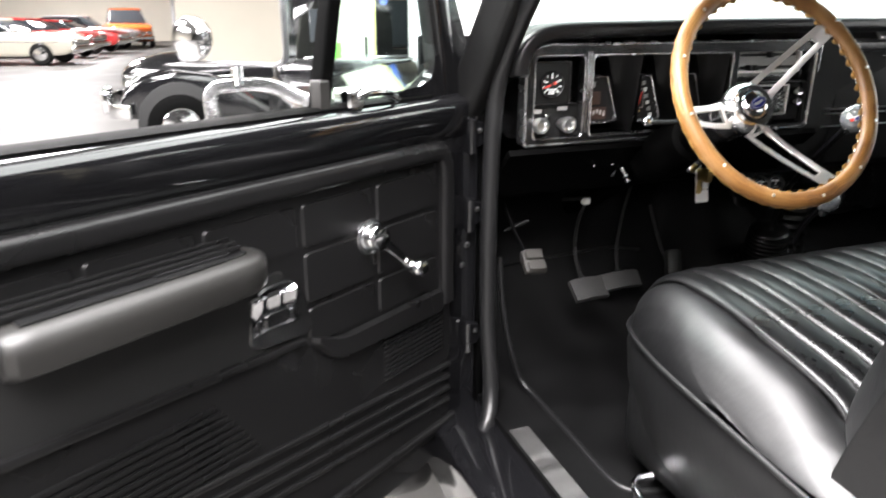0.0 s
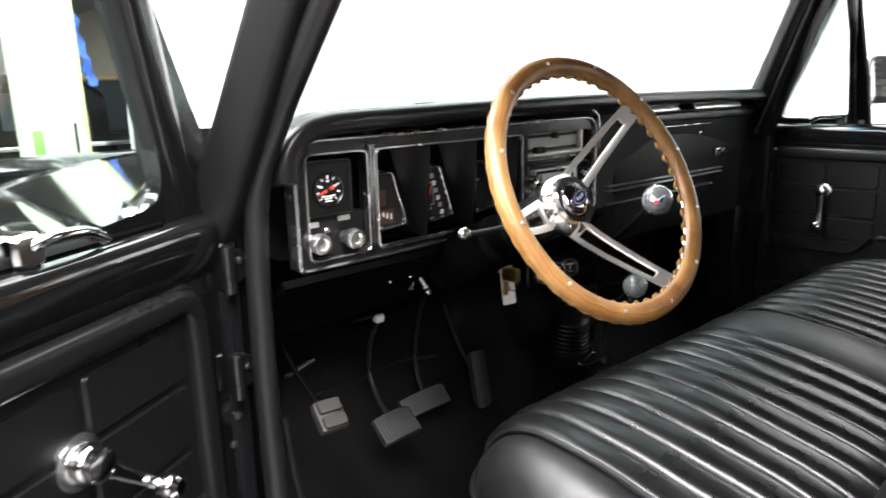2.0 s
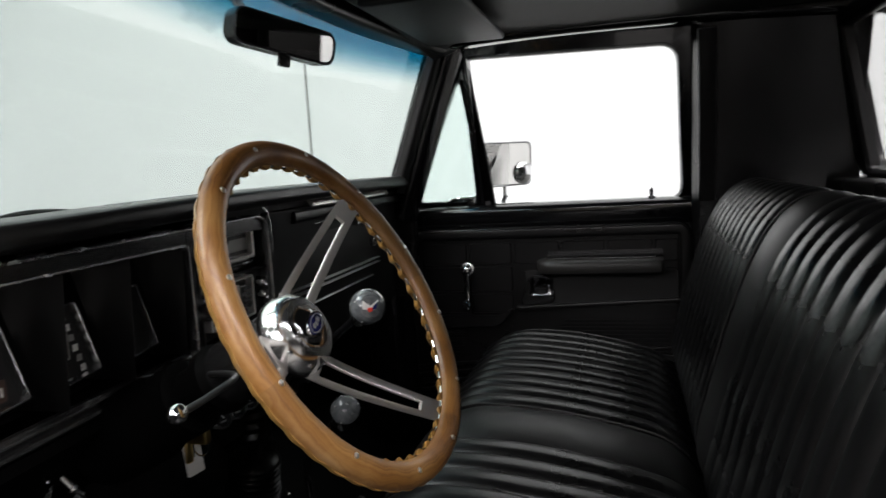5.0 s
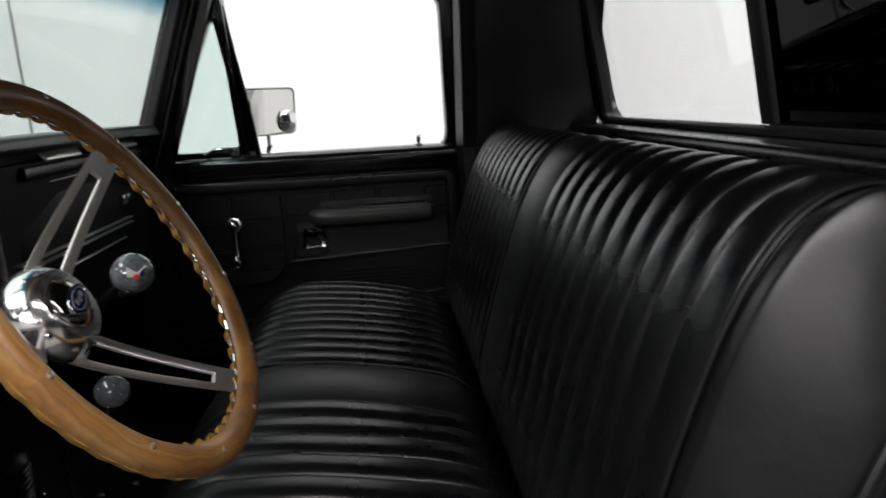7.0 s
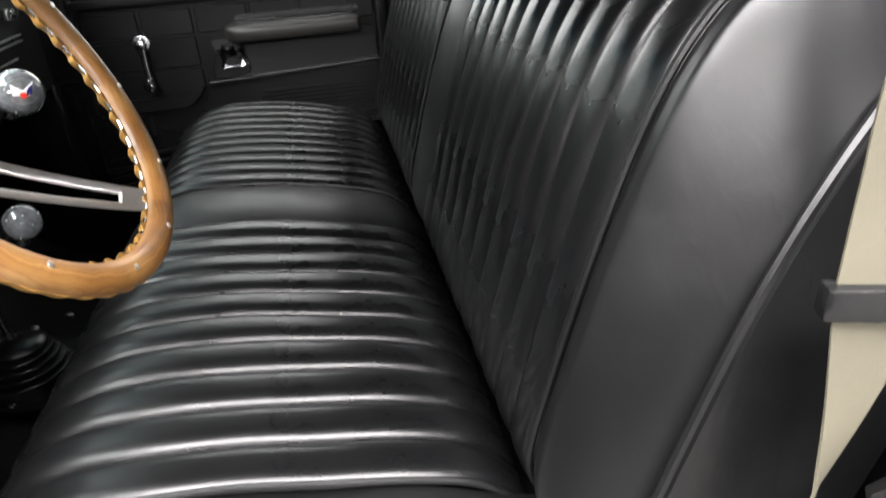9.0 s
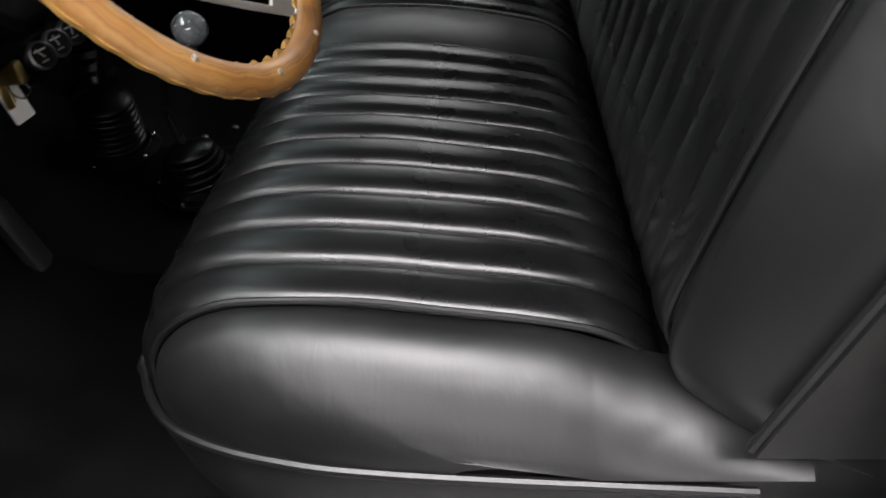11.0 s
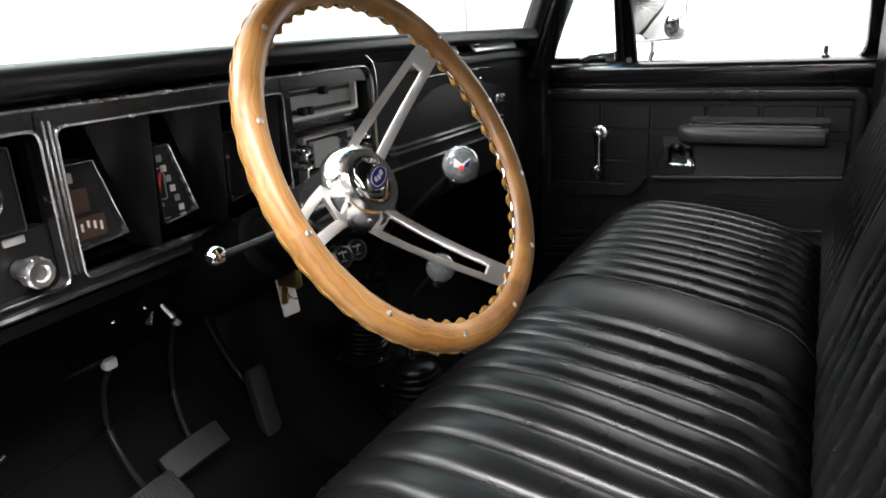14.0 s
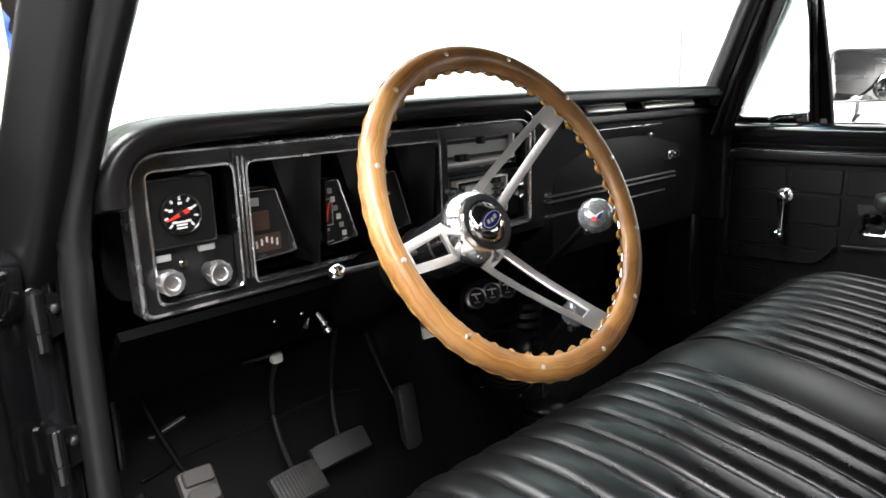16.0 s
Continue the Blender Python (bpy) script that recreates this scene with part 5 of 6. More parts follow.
def strip(prof, x0, x1, bulge, across, edge=None):
    """One upholstered strip between two seams: it swells between them and sinks at the stitching."""
    c = spline([(0, y, z) for y, z in prof], 12 if edge else 4)
    n = len(c)
    rows = []
    for i, p in enumerate(c):
        t = (c[min(n - 1, i + 1)] - c[max(0, i - 1)]).normalized()
        nrm = Vector((0, -t.z, t.y)) if prof[-1][1] < 1.0 else Vector((0, t.z, -t.y))
        r = []
        for j in range(across + 1):
            v = 2 * j / across - 1
            v = math.sin(v * math.pi / 2) if across == 14 else v
            u = 0.5 + 0.5 * v
            x = x0 + (x1 - x0) * u
            h = bulge * ((1 - abs(v) ** 3.6) ** 0.8 if across == 14 else 1 - abs(v) ** 2.2) - 0.005
            h += 0.0012 * noise.noise(Vector((x * 9, p.y * 14, p.z * 14)))
            if edge:
                fold = noise.noise(Vector((x * 34 + p.y * 26, x * 3 - p.y * 5, 2.0))) + 0.6 * noise.noise(Vector((x * 70 + p.y * 40 + p.z * 9, p.y * 9, 5.0)))
                h += 0.0006 * fold * (0.35 + 0.65 * min(1.0, max(0.0, (abs(x) - BOL) / 0.05)))
            q = p + nrm * h
            q.x = wander(x, p)
            if edge:
                q = edge(q, nrm)
            if prof[-1][1] < 1.0 and q.y > 0.5:
                q.y = 0.5 + (q.y - 0.5) * (outline_y(min(abs(x), 0.6938)) - 0.503) / 0.4055
            r.append(q)
        rows.append(r)
    return sheet(rows)


def cushion_edge(q, nrm):
    ax = abs(q.x)
    e = min(1.0, max(0.0, (ax - 0.590) / 0.104))
    k = 0.55 * e ** 1.8 + 0.45 * (1 - math.sqrt(max(0.0, 1 - e ** 2.4)))
    low = 0.884 + 0.014 * min(1.0, max(0.0, (q.y - 0.5) / 0.25))
    if q.z > low:
        q.z += (low - q.z) * k
    return q


def back_edge(q, nrm):
    e = max(0.0, (abs(q.x) - 0.600) / 0.094)
    k = max(0.0, (min(1, e) - 0.34) / 0.66) ** 1.25
    top = max(0.0, (q.z - 1.06) / 0.29) ** 2.2
    q.y -= 0.072 * k
    q.z -= 0.085 * k * top
    return q


def upholstery(parent, prof, edge):
    low = prof[-1][1] < 1.0
    step = (BOL - MID) / PLEATS
    for side in (-1, 1):
        for k in range(PLEATS):
            a = MID + k * step
            part("pleat", strip(prof, *sorted((side * a, side * (a + step))), 0.0105, 14), PLEAT, parent, m=SEAT_M)
        part("bolster", strip(CUSHION_SIDE if low else prof, *sorted((side * BOL, side * HALF)), 0.010, 48, edge), VINYL, parent, "smooth leather bolster", m=SEAT_M)
        for x in (BOL, MID):
            part("piping", tube([Vector((wander(side * x, p), 0.5 + (p.y - 0.5) * ((outline_y(x) - 0.503) / 0.4055 if low and p.y > 0.5 else 1.0), p.z)) for p in spline([(0, y, z) for y, z in prof], 4)], 0.0034 if x == BOL else 0.0022, 8, up=(1, 0, 0)), VINYL, parent, m=SEAT_M)
    part("centre_panel", strip(prof, -MID, MID, 0.011, 20), VINYL, parent, "smooth leather centre panel", m=SEAT_M)


cushion = part("seat_base", box((-0.665, 0.20, 0.66), (0.665, 0.84, 0.86), 0.05, 3), VINYL, seat, m=SEAT_M)
upholstery(cushion, CUSHION, cushion_edge)
backrest = part("backrest_core", box((-0.665, 0.15, 0.93), (0.665, 0.27, 1.28), 0.04, 3), VINYL, seat, m=SEAT_M)
upholstery(backrest, BACK, back_edge)
# boxing and piping round the cushion
ep = spline([(-x, y, z) for x, y, z in HALF_EDGE] + [(0, 0.905, 0.89)] + [(x, y, z) for x, y, z in reversed(HALF_EDGE)], 5)
part("welt", tube(ep, 0.0045, 8), VINYL, cushion, "leather welt along the cushion edge", m=SEAT_M)
rows = []
for z, k in ((0.886, -0.004), (0.86, 0.001), (0.80, -0.004), (0.74, -0.016), (0.70, -0.03)):
    rows.append([Vector((p.x + k * (1 if p.x > 0 else -1) * min(1, abs(p.x) / 0.6), p.y + k * max(0, (p.y - 0.7) / 0.2), z + (p.z - 0.888))) for p in ep])
part("boxing", sheet(rows, 0.003), VINYL, cushion, "plain leather side band", m=SEAT_M)
for side in (-1, 1):
    bp = spline([(side * 0.695, 0.395, 0.93), (side * 0.697, 0.375, 1.0), (side * 0.697, 0.335, 1.12), (side * 0.695, 0.30, 1.20), (side * 0.688, 0.258, 1.265), (side * 0.670, 0.215, 1.30)], 5)
    part("welt", tube(bp, 0.0045, 8), VINYL, backrest, m=SEAT_M)
    rows = [[Vector((p.x - side * 0.002 * k, p.y - 0.035 * k, p.z - 0.004 * k)) for p in bp] for k in range(6)]
    part("boxing", sheet(rows, 0.008), VINYL, backrest, m=SEAT_M)
part("top_welt", tube(spline([(-0.60 + 0.1 * k, 0.236 + 0.003 * noise.noise(Vector((k * 1.7, 0.3, 0))), 1.3475 + 0.002 * noise.noise(Vector((k * 2.3, 4.0, 0)))) for k in range(13)], 4), 0.0028, 8), VINYL, backrest, "thin leather welt along the top", m=SEAT_M)
for x in (-0.5, 0.5):
    part("seat_riser", box((x - 0.05, 0.3, 0.60), (x + 0.05, 0.8, 0.70), 0.01), SATIN, seat)
part("adjuster_lever", tube(spline([(-0.62, 0.72, 0.69), (-0.65, 0.725, 0.685), (-0.665, 0.69, 0.68), (-0.668, 0.62, 0.676)], 5), 0.007), CHROME, seat, "chrome seat adjuster lever")

# ---- pedals ----


def pedal(name, at, way, turn, wide, high, label, arm, tint=None, ribs=7, thick=0.012, arm_mat=None):
    """A rubber pad with ribs on a bent steel arm."""
    ped = thing(name, at, label, "pedal", "floor pedals")
    m = axis(at, way) @ Matrix.Rotation(radians(turn), 4, "Z")
    rings = []
    for i in range(13):
        q = -1 + i / 6
        drop = -0.10 * wide * q * q
        e = 0.93 if abs(q) == 1 else 1.0
        rings.append([m @ Vector((q * wide * 0.5, u * e, h + drop)) for u, h in ((-high * 0.5, -thick), (-high * 0.5, -0.004), (-high * 0.46, 0.0), (high * 0.46, 0.0), (high * 0.5, -0.004), (high * 0.5, -thick))])
    pad = part("pad", loft(rings), tint or PEDAL, ped, "worn rubber pad")
    n_rib = ribs * 2
    for k in range(n_rib):
        q = -0.86 + 1.72 * k / (n_rib - 1)
        part("pad_rib", box((q * wide * 0.5 - wide * 0.012, -high * 0.42, -0.002), (q * wide * 0.5 + wide * 0.012, high * 0.42, 0.0022), 0.0008, 1, m=m @ Matrix.Translation((0, 0, -0.10 * wide * q * q))), tint or PEDAL, pad)
    if not ribs and high * 0.7 < wide < high * 1.2:
        for v0, v1 in ((-0.44, -0.06), (0.04, 0.46)):
            part("raised_block", slab(rrect(-wide * 0.43, high * v0, wide * 0.43, high * v1, 0.005, 3), -0.006, 0.0045, m, 0.002), tint or PEDAL, pad)
    part("backing_plate", slab(rrect(-wide * 0.46, -high * 0.44, wide * 0.46, high * 0.44, 0.006, 3), -thick - 0.010, -thick - 0.006, m), STEEL, ped)
    part("arm", tube(spline(arm, 6), 0.0042, 10), arm_mat or PEDAL_ARM, ped)
    return ped


pedal("clutch_pedal", (-0.446, 1.212, 0.815), (0.03, -0.66, 0.75), 0, 0.086, 0.056, "grey ribbed rubber clutch pedal pad on a bent rod",
      [(-0.431, 1.289, 0.990), (-0.412, 1.345, 0.93), (-0.398, 1.375, 0.852), (-0.408, 1.33, 0.805), (-0.44, 1.235, 0.803)])
pedal("brake_pedal", (-0.298, 1.308, 0.780), (-0.06, -0.74, 0.67), 4, 0.116, 0.046, "wide smooth grey rubber brake pedal pad",
      [(-0.315, 1.27, 1.06), (-0.270, 1.365, 0.94), (-0.256, 1.40, 0.85), (-0.272, 1.375, 0.81), (-0.292, 1.33, 0.775)], None, 0)
pedal("accelerator_pedal", (-0.106, 1.336, 0.754), (0.10, -0.95, 0.28), -6, 0.046, 0.138, "long flat black accelerator pedal",
      [(-0.15, 1.42, 0.93), (-0.13, 1.41, 0.86), (-0.115, 1.39, 0.80), (-0.108, 1.355, 0.76)], material("dark_grey_rubber", (0.016, 0.016, 0.016), 0.6, grain=0.3, grain_scale=250, spread=0.25), 0)
pedal("parking_brake_pedal", (-0.638, 1.130, 0.930), (0.05, -0.70, 0.71), -6, 0.046, 0.052, "small tan-grey parking brake pedal",
      [(-0.668, 1.235, 1.05), (-0.660, 1.215, 1.0), (-0.648, 1.175, 0.95), (-0.640, 1.145, 0.925)], material("tan_grey_rubber", (0.0125, 0.011, 0.0092), 0.7, grain=0.3, grain_scale=250, spread=0.3), 0, arm_mat=SHADE_BLACK)
brk = thing("clutch_bracket", (-0.431, 1.289, 0.99), "small white plastic bracket at the top of a pedal rod", "bracket")
part("clip", box((-0.441, 1.278, 0.990), (-0.422, 1.294, 1.006), 0.004), WHITE_TAG, brk)
part("rod", tube([(-0.49, 1.29, 1.006), (-0.42, 1.29, 1.004)], 0.004), STEEL, brk)
pbr = thing("brake_release", (-0.63, 1.23, 0.98), "chrome parking brake pivot under the dash", "bracket")
for k in range(2):
    part("pin", tube([(-0.66, 1.235 - 0.014 * k, 0.965 + 0.006 * k), (-0.615, 1.228 - 0.014 * k, 0.982 + 0.006 * k)], 0.003), PANEL, pbr)
part("pivot_plate", box((-0.70, 1.24, 0.93), (-0.69, 1.32, 1.06), 0.004), SATIN, pbr)

# ---- shift levers, duct, under-dash gauges ----
ACRYLIC = material("grey_clear_acrylic", (0.13, 0.14, 0.145), 0.07, coat=1.0, spec=0.7, spread=0.5, grain_scale=120, stain_scale=60)
BOOT = material("glossy_black_boot", (0.003, 0.003, 0.003), 0.3, spec=0.35, spread=0.2)


def shifter(name, at, foot, radius, label, inlay, boot):
    sh = thing(name, at, label, "gear lever", "gear levers")
    a, f = Vector(at), Vector(foot)
    face = (Vector((-0.95, 0.4, 1.42)) - a).normalized()
    knob = part("knob", lathe([(radius * math.sin(math.pi * k / 14), -radius * math.cos(math.pi * k / 14)) for k in range(15)], axis(a, face), 28), ACRYLIC, sh, "clear grey acrylic ball with small bubbles")
    part("knob_top", lathe([(radius * 0.78, radius * 0.64), (radius * 0.80, radius * 0.70), (radius * 0.5, radius * 0.93), (0.0, radius * 1.04)], axis(a, face), 24), ACRYLIC, knob)
    for k in range(14):
        d = Vector((math.sin(2.4 * k) * (0.35 + 0.045 * k), math.cos(2.4 * k) * (0.35 + 0.045 * k), 0))
        d.z = math.sqrt(max(0.02, 1 - d.x ** 2 - d.y ** 2))
        part("bubble", lathe([(0.0012, -0.0006), (0.0011, 0.0006), (0.0004, 0.001)], axis(axis(a, face) @ (d * radius), axis(a, face).to_3x3() @ d), 8), WHITE_PRINT, knob)
    if inlay:
        part("inlay", lathe([(radius * 0.62, radius * 0.86), (radius * 0.60, radius * 0.92), (0.0, radius * 1.07)], axis(a, face), 24), ACRYLIC, knob, "grey inlaid disc")
        m = axis(a + face * radius * 1.03, face)
        part("inlay_mark", slab(rpoly([(-0.012, -0.003), (0.005, -0.006), (0.013, 0.009), (0.0, 0.001), (-0.011, 0.010)], 0.001, 2), 0.0, 0.0018, m), WHITE_PRINT, knob)
        part("inlay_mark", slab(rpoly([(0.001, -0.006), (0.008, -0.004), (0.011, 0.006), (0.004, 0.001)], 0.001, 2), 0.0, 0.0022, m), BLUE, knob)
        part("inlay_mark", slab(rpoly([(-0.004, -0.008), (0.003, -0.007), (0.001, -0.001), (-0.005, -0.002)], 0.001, 2), 0.0, 0.002, m), RED, knob)
    part("ferrule", lathe([(0.008, -0.006), (0.010, 0.0), (0.008, 0.012)], axis(a - (a - f).normalized() * radius * 1.2, a - f), 16), CHROME, sh)
    mid = a * 0.45 + f * 0.55 + Vector((0.02, 0.05, 0.02))
    part("lever", tube(spline([f, mid, a], 8), 0.0065), SATIN, sh)
    prof = []
    for k in range(boot):
        r = (0.054 if inlay else 0.062) - (0.001 if inlay else 0.0055) * k
        prof += [(r - 0.006, 0.011 * k), (r, 0.011 * k + 0.003), (r + 0.0012, 0.011 * k + 0.0055), (r, 0.011 * k + 0.008)]
    part("boot", lathe([(0.060, -0.03), (0.060, 0.0)] + prof + [(prof[-1][0] - 0.008, 0.011 * boot + 0.002), (0.010, 0.011 * boot + 0.008)], axis(f - Vector((0, 0, 0.02)), (mid - f).normalized() + Vector((0, 0, 1.2))), 28), BOOT, sh, "ribbed black rubber boot")
    part("boot_plate", lathe([(0.074, -0.004), (0.074, 0.002), (0.060, 0.006)], axis(f - Vector((0, 0, 0.035)), (0, -0.15, 1)), 28), BOOT, sh)
    for k in range(5):
        q = f + Vector((0.068 * math.cos(0.5 + 1.257 * k), 0.068 * math.sin(0.5 + 1.257 * k), -0.031 + 0.0102 * math.sin(0.5 + 1.257 * k)))
        part("screw", lathe([(0.0045, -0.003), (0.0045, 0.002), (0.002, 0.0038)], axis(q, (0, -0.15, 1)), 10), CHROME, sh)
    return sh


shifter("gear_shifter", (-0.086, 0.915, 1.221), (0.09, 1.25, 0.83), 0.0275, "tall gear lever with a clear acrylic ball knob", True, 8)
shifter("transfer_shifter", (-0.028, 0.99, 1.037), (0.0, 1.07, 0.80), 0.025, "short transfer case lever with a clear acrylic ball knob", False, 5)
duct = thing("heater_duct", (0.19, 1.32, 0.83), "ribbed black heater hose under the dash", "hose")
part("hose", lathe([(0.038 + (0.005 if k % 2 else 0.0), 0.012 * k) for k in range(16)], axis((0.30, 1.37, 0.74), (-0.03, -0.03, 1)), 28), BOOT, duct)
part("collar", lathe([(0.055, 0.0), (0.058, 0.01), (0.058, 0.05), (0.045, 0.055)], axis((0.295, 1.365, 0.915), (-0.03, -0.03, 1)), 28), BOOT, duct)
part("heater_box", box((0.08, 1.36, 0.86), (0.66, 1.50, 1.06), 0.02, 3), SATIN, duct)
for k in range(4):
    part("bolt", lathe([(0.007, 0.0), (0.007, 0.005), (0.003, 0.007)], axis((0.10 + 0.03 * k, 1.22 - 0.05 * k, 0.765), (0, -0.3, 1)), 12), STEEL, duct)
trio = thing("gauge_pod", (0.018, 1.225, 1.018), "three small chrome-rimmed gauges under the dash", "gauges")
part("mount_plate", box((-0.05, 1.235, 0.985), (0.085, 1.25, 1.06), 0.004), PLASTIC, trio)
for k in range(3):
    m = axis((-0.028 + 0.045 * k, 1.222, 1.016), (-0.35, -0.9, 0.25))
    g = part("small_gauge", lathe([(0.019, -0.02), (0.021, 0.0), (0.021, 0.004), (0.018, 0.006), (0.0175, 0.002)], m, 26), RIVET_WHITE, trio, "chrome gauge rim")
    part("dial", lathe([(0.018, 0.0), (0.018, 0.0022), (0.0, 0.0022)], m, 24), MATTE, g)
    part("dial_bar", box((-0.010, 0.006, 0.0022), (0.010, 0.009, 0.003), m=m), WHITE_PRINT, g)
    part("dial_bar", box((-0.006, -0.010, 0.0022), (0.006, -0.007, 0.003), m=m), GREY_PRINT, g)
    part("needle", box((-0.001, -0.004, 0.003), (0.001, 0.012, 0.0036), m=m @ Matrix.Rotation(0.5 - 0.4 * k, 4, "Z")), WHITE_PRINT, g)

# ---- mirrors ----
MIRROR = material("mirror_glass", (0.62, 0.615, 0.60), 0.015, metal=1.0, spread=0.01)
rvm = thing("rear_view_mirror", (0.0, 1.06, 1.64), "black oblong rear-view mirror under the windshield header", "mirror")
RM = axis((0.004, 1.055, 1.640), (-0.50, -0.86, -0.10)) @ Matrix.Rotation(radians(-9), 4, "Z")
part("housing", slab(rrect(-0.094, -0.028, 0.094, 0.028, 0.022, 5), -0.028, 0.0, RM, 0.003), PLASTIC, rvm)
part("rim", ring_plate(rrect(-0.094, -0.028, 0.094, 0.028, 0.022, 5), rrect(-0.089, -0.023, 0.089, 0.023, 0.018, 5), -0.002, 0.005, RM, 0.002), PLASTIC, rvm)
part("mirror", slab(rrect(-0.090, -0.024, 0.090, 0.024, 0.019, 5), -0.001, 0.0025, RM), MIRROR, rvm, "mirror glass")
part("day_night_tab", box((-0.004, -0.045, -0.016), (0.016, -0.028, -0.004), 0.003, 2, m=RM), PLASTIC, rvm)
part("stem", tube(spline([RM @ Vector((0.0, 0.01, -0.028)), (0.01, 1.12, 1.68), (0.0, 1.15, 1.725)], 5), 0.008), PLASTIC, rvm)


def side_mirror(name, at, way, round_side, base, label, loop=None, a=0.112, b=0.072):
    sm = thing(name, at, label, "mirror", "side mirrors")
    m = axis(at, way)
    part("shell", slab(rrect(-a, -b, a, b, 0.022, 5), -0.024, 0.002, m, 0.004), CHROME, sm, "chrome mirror shell")
    part("gasket", ring_plate(rrect(-a - 0.001, -b - 0.001, a + 0.001, b + 0.001, 0.023, 5), rrect(-a + 0.005, -b + 0.005, a - 0.005, b - 0.005, 0.019, 5), -0.004, 0.006, m, 0.002), material("grey_mirror_edge", (0.30, 0.30, 0.31), 0.36, metal=1.0, spread=0.15, stain_scale=30), sm, "worn grey metal mirror edge")
    part("mirror", slab(rrect(-a + 0.004, -b + 0.004, a - 0.004, b - 0.004, 0.02, 5), -0.001, 0.0035, m), MIRROR, sm, "mirror glass")
    spot_m = m @ Matrix.Translation((round_side * (a - 0.034), 0.038 - b, 0.004))
    part("blind_spot_mirror", lathe([(0.034, 0.0), (0.034, 0.006), (0.031, 0.010), (0.026, 0.013), (0.016, 0.0165), (0.0, 0.018)], spot_m, 28), CHROME, sm, "round convex stick-on mirror")
    foot = Vector(base)
    if loop:
        part("bracket_arm", sweep(spline(loop, 6), rrect(-0.0105, -0.005, 0.0105, 0.005, 0.004, 3), up=(0.2, 1, 0)), CHROME_TRIM, sm, "bent bright metal mirror bracket")
        low = m @ Vector((0, -b, -0.01))
        part("stem", tube([low, Vector((low.x, loop[2][1], loop[2][2]))], 0.009), CHROME, sm)
        return sm
    low = m @ Vector((0, -b, -0.01))
    part("stem", tube([low, low + Vector((0, 0, -0.035))], 0.007), CHROME, sm)
    part("bracket_arm", sweep(spline([low + Vector((0, 0, -0.035)), low * 0.6 + foot * 0.4 + Vector((0, 0, -0.05)), foot], 6), rrect(-0.012, -0.006, 0.012, 0.006, 0.004, 2)), CHROME, sm)
    part("bracket_foot", box((-0.03, -0.02, -0.02), (0.03, 0.02, 0.015), 0.008, 2, m=Matrix.Translation(foot)), CHROME, sm)
    return sm


side_mirror("side_mirror", (1.067, 0.889, 1.415), (-0.655, -0.745, -0.07), 1, (0.93, 0.90, 1.285), "rectangular chrome door mirror with a round convex mirror", None, 0.096, 0.067)
dm = DRIVER @ Vector((0.368, -0.194, 1.4015))
dway = (DRIVER.to_3x3() @ Vector((0.968, 0.25, 0))).normalized()
side_mirror("side_mirror", dm, dway, -1, DRIVER @ Vector((0.40, -0.07, 1.265)), "rectangular chrome door mirror beside the open window",
            a=0.104, loop=[(-1.06, 1.06, 1.262), (-1.10, 1.085, 1.277), (-1.15, 1.10, 1.297), (-1.215, 1.10, 1.298), (-1.236, 1.10, 1.288), (-1.238, 1.10, 1.255), (-1.228, 1.10, 1.235), (-1.14, 1.09, 1.225)])

# ---- seat belt ----
belt = thing("seat_belt", (-0.78, 0.36, 0.7), "tan webbing seat belt hanging beside the seat", "seat belt")


def strap(path, wide, sides):
    rows = []
    for p, s in zip(path, sides):
        d = Vector(s) * wide / 2
        rows.append([Vector(p) - d, Vector(p), Vector(p) + d])
    return sheet(rows, 0.002)


bp = spline([(-0.735, 0.20, 1.60), (-0.718, 0.262, 1.45), (-0.712, 0.288, 1.33), (-0.709, 0.289, 1.25), (-0.708, 0.289, 1.19), (-0.706, 0.292, 1.11), (-0.702, 0.297, 1.03), (-0.70, 0.298, 0.94), (-0.70, 0.29, 0.78)], 5)


def strap_side(z):
    """How the webbing lies across: flat above the keeper, folding together below it."""
    k = min(1.0, max(0.0, (1.19 - z) / 0.15))
    return Vector((-0.3, -0.95, 0)) * (1 - 0.82 * k) + Vector((0.25, 0, 0)) * k


part("webbing", strap(bp, 0.05, [strap_side(p.z) for p in bp]), BELT, belt)
part("keeper", box((-0.031, -0.008, -0.011), (0.031, 0.008, 0.011), 0.004, 2, m=Matrix.Translation((-0.708, 0.289, 1.187)) @ Matrix.Rotation(radians(72), 4, "Z")), PLASTIC, belt, "black plastic belt keeper")
part("anchor", box((-0.72, 0.26, 0.70), (-0.68, 0.30, 0.80), 0.006), SATIN, belt)
part("upper_loop", box((-0.76, 0.14, 1.58), (-0.71, 0.21, 1.62), 0.008), PLASTIC, belt)
boot2 = thing("belt_retractor", (-0.74, 0.27, 0.70), "black crinkled cover beside the seat back", "cover")
rows = []
for i in range(9):
    z = 0.66 + 0.055 * i
    rows.append([(-0.735 + 0.02 * math.sin(3 * i + j), 0.27 - 0.024 * j, z + 0.008 * math.sin(2.1 * j + i)) for j in range(9)])
part("cover", sheet(rows, 0.006), PLASTIC, boot2)

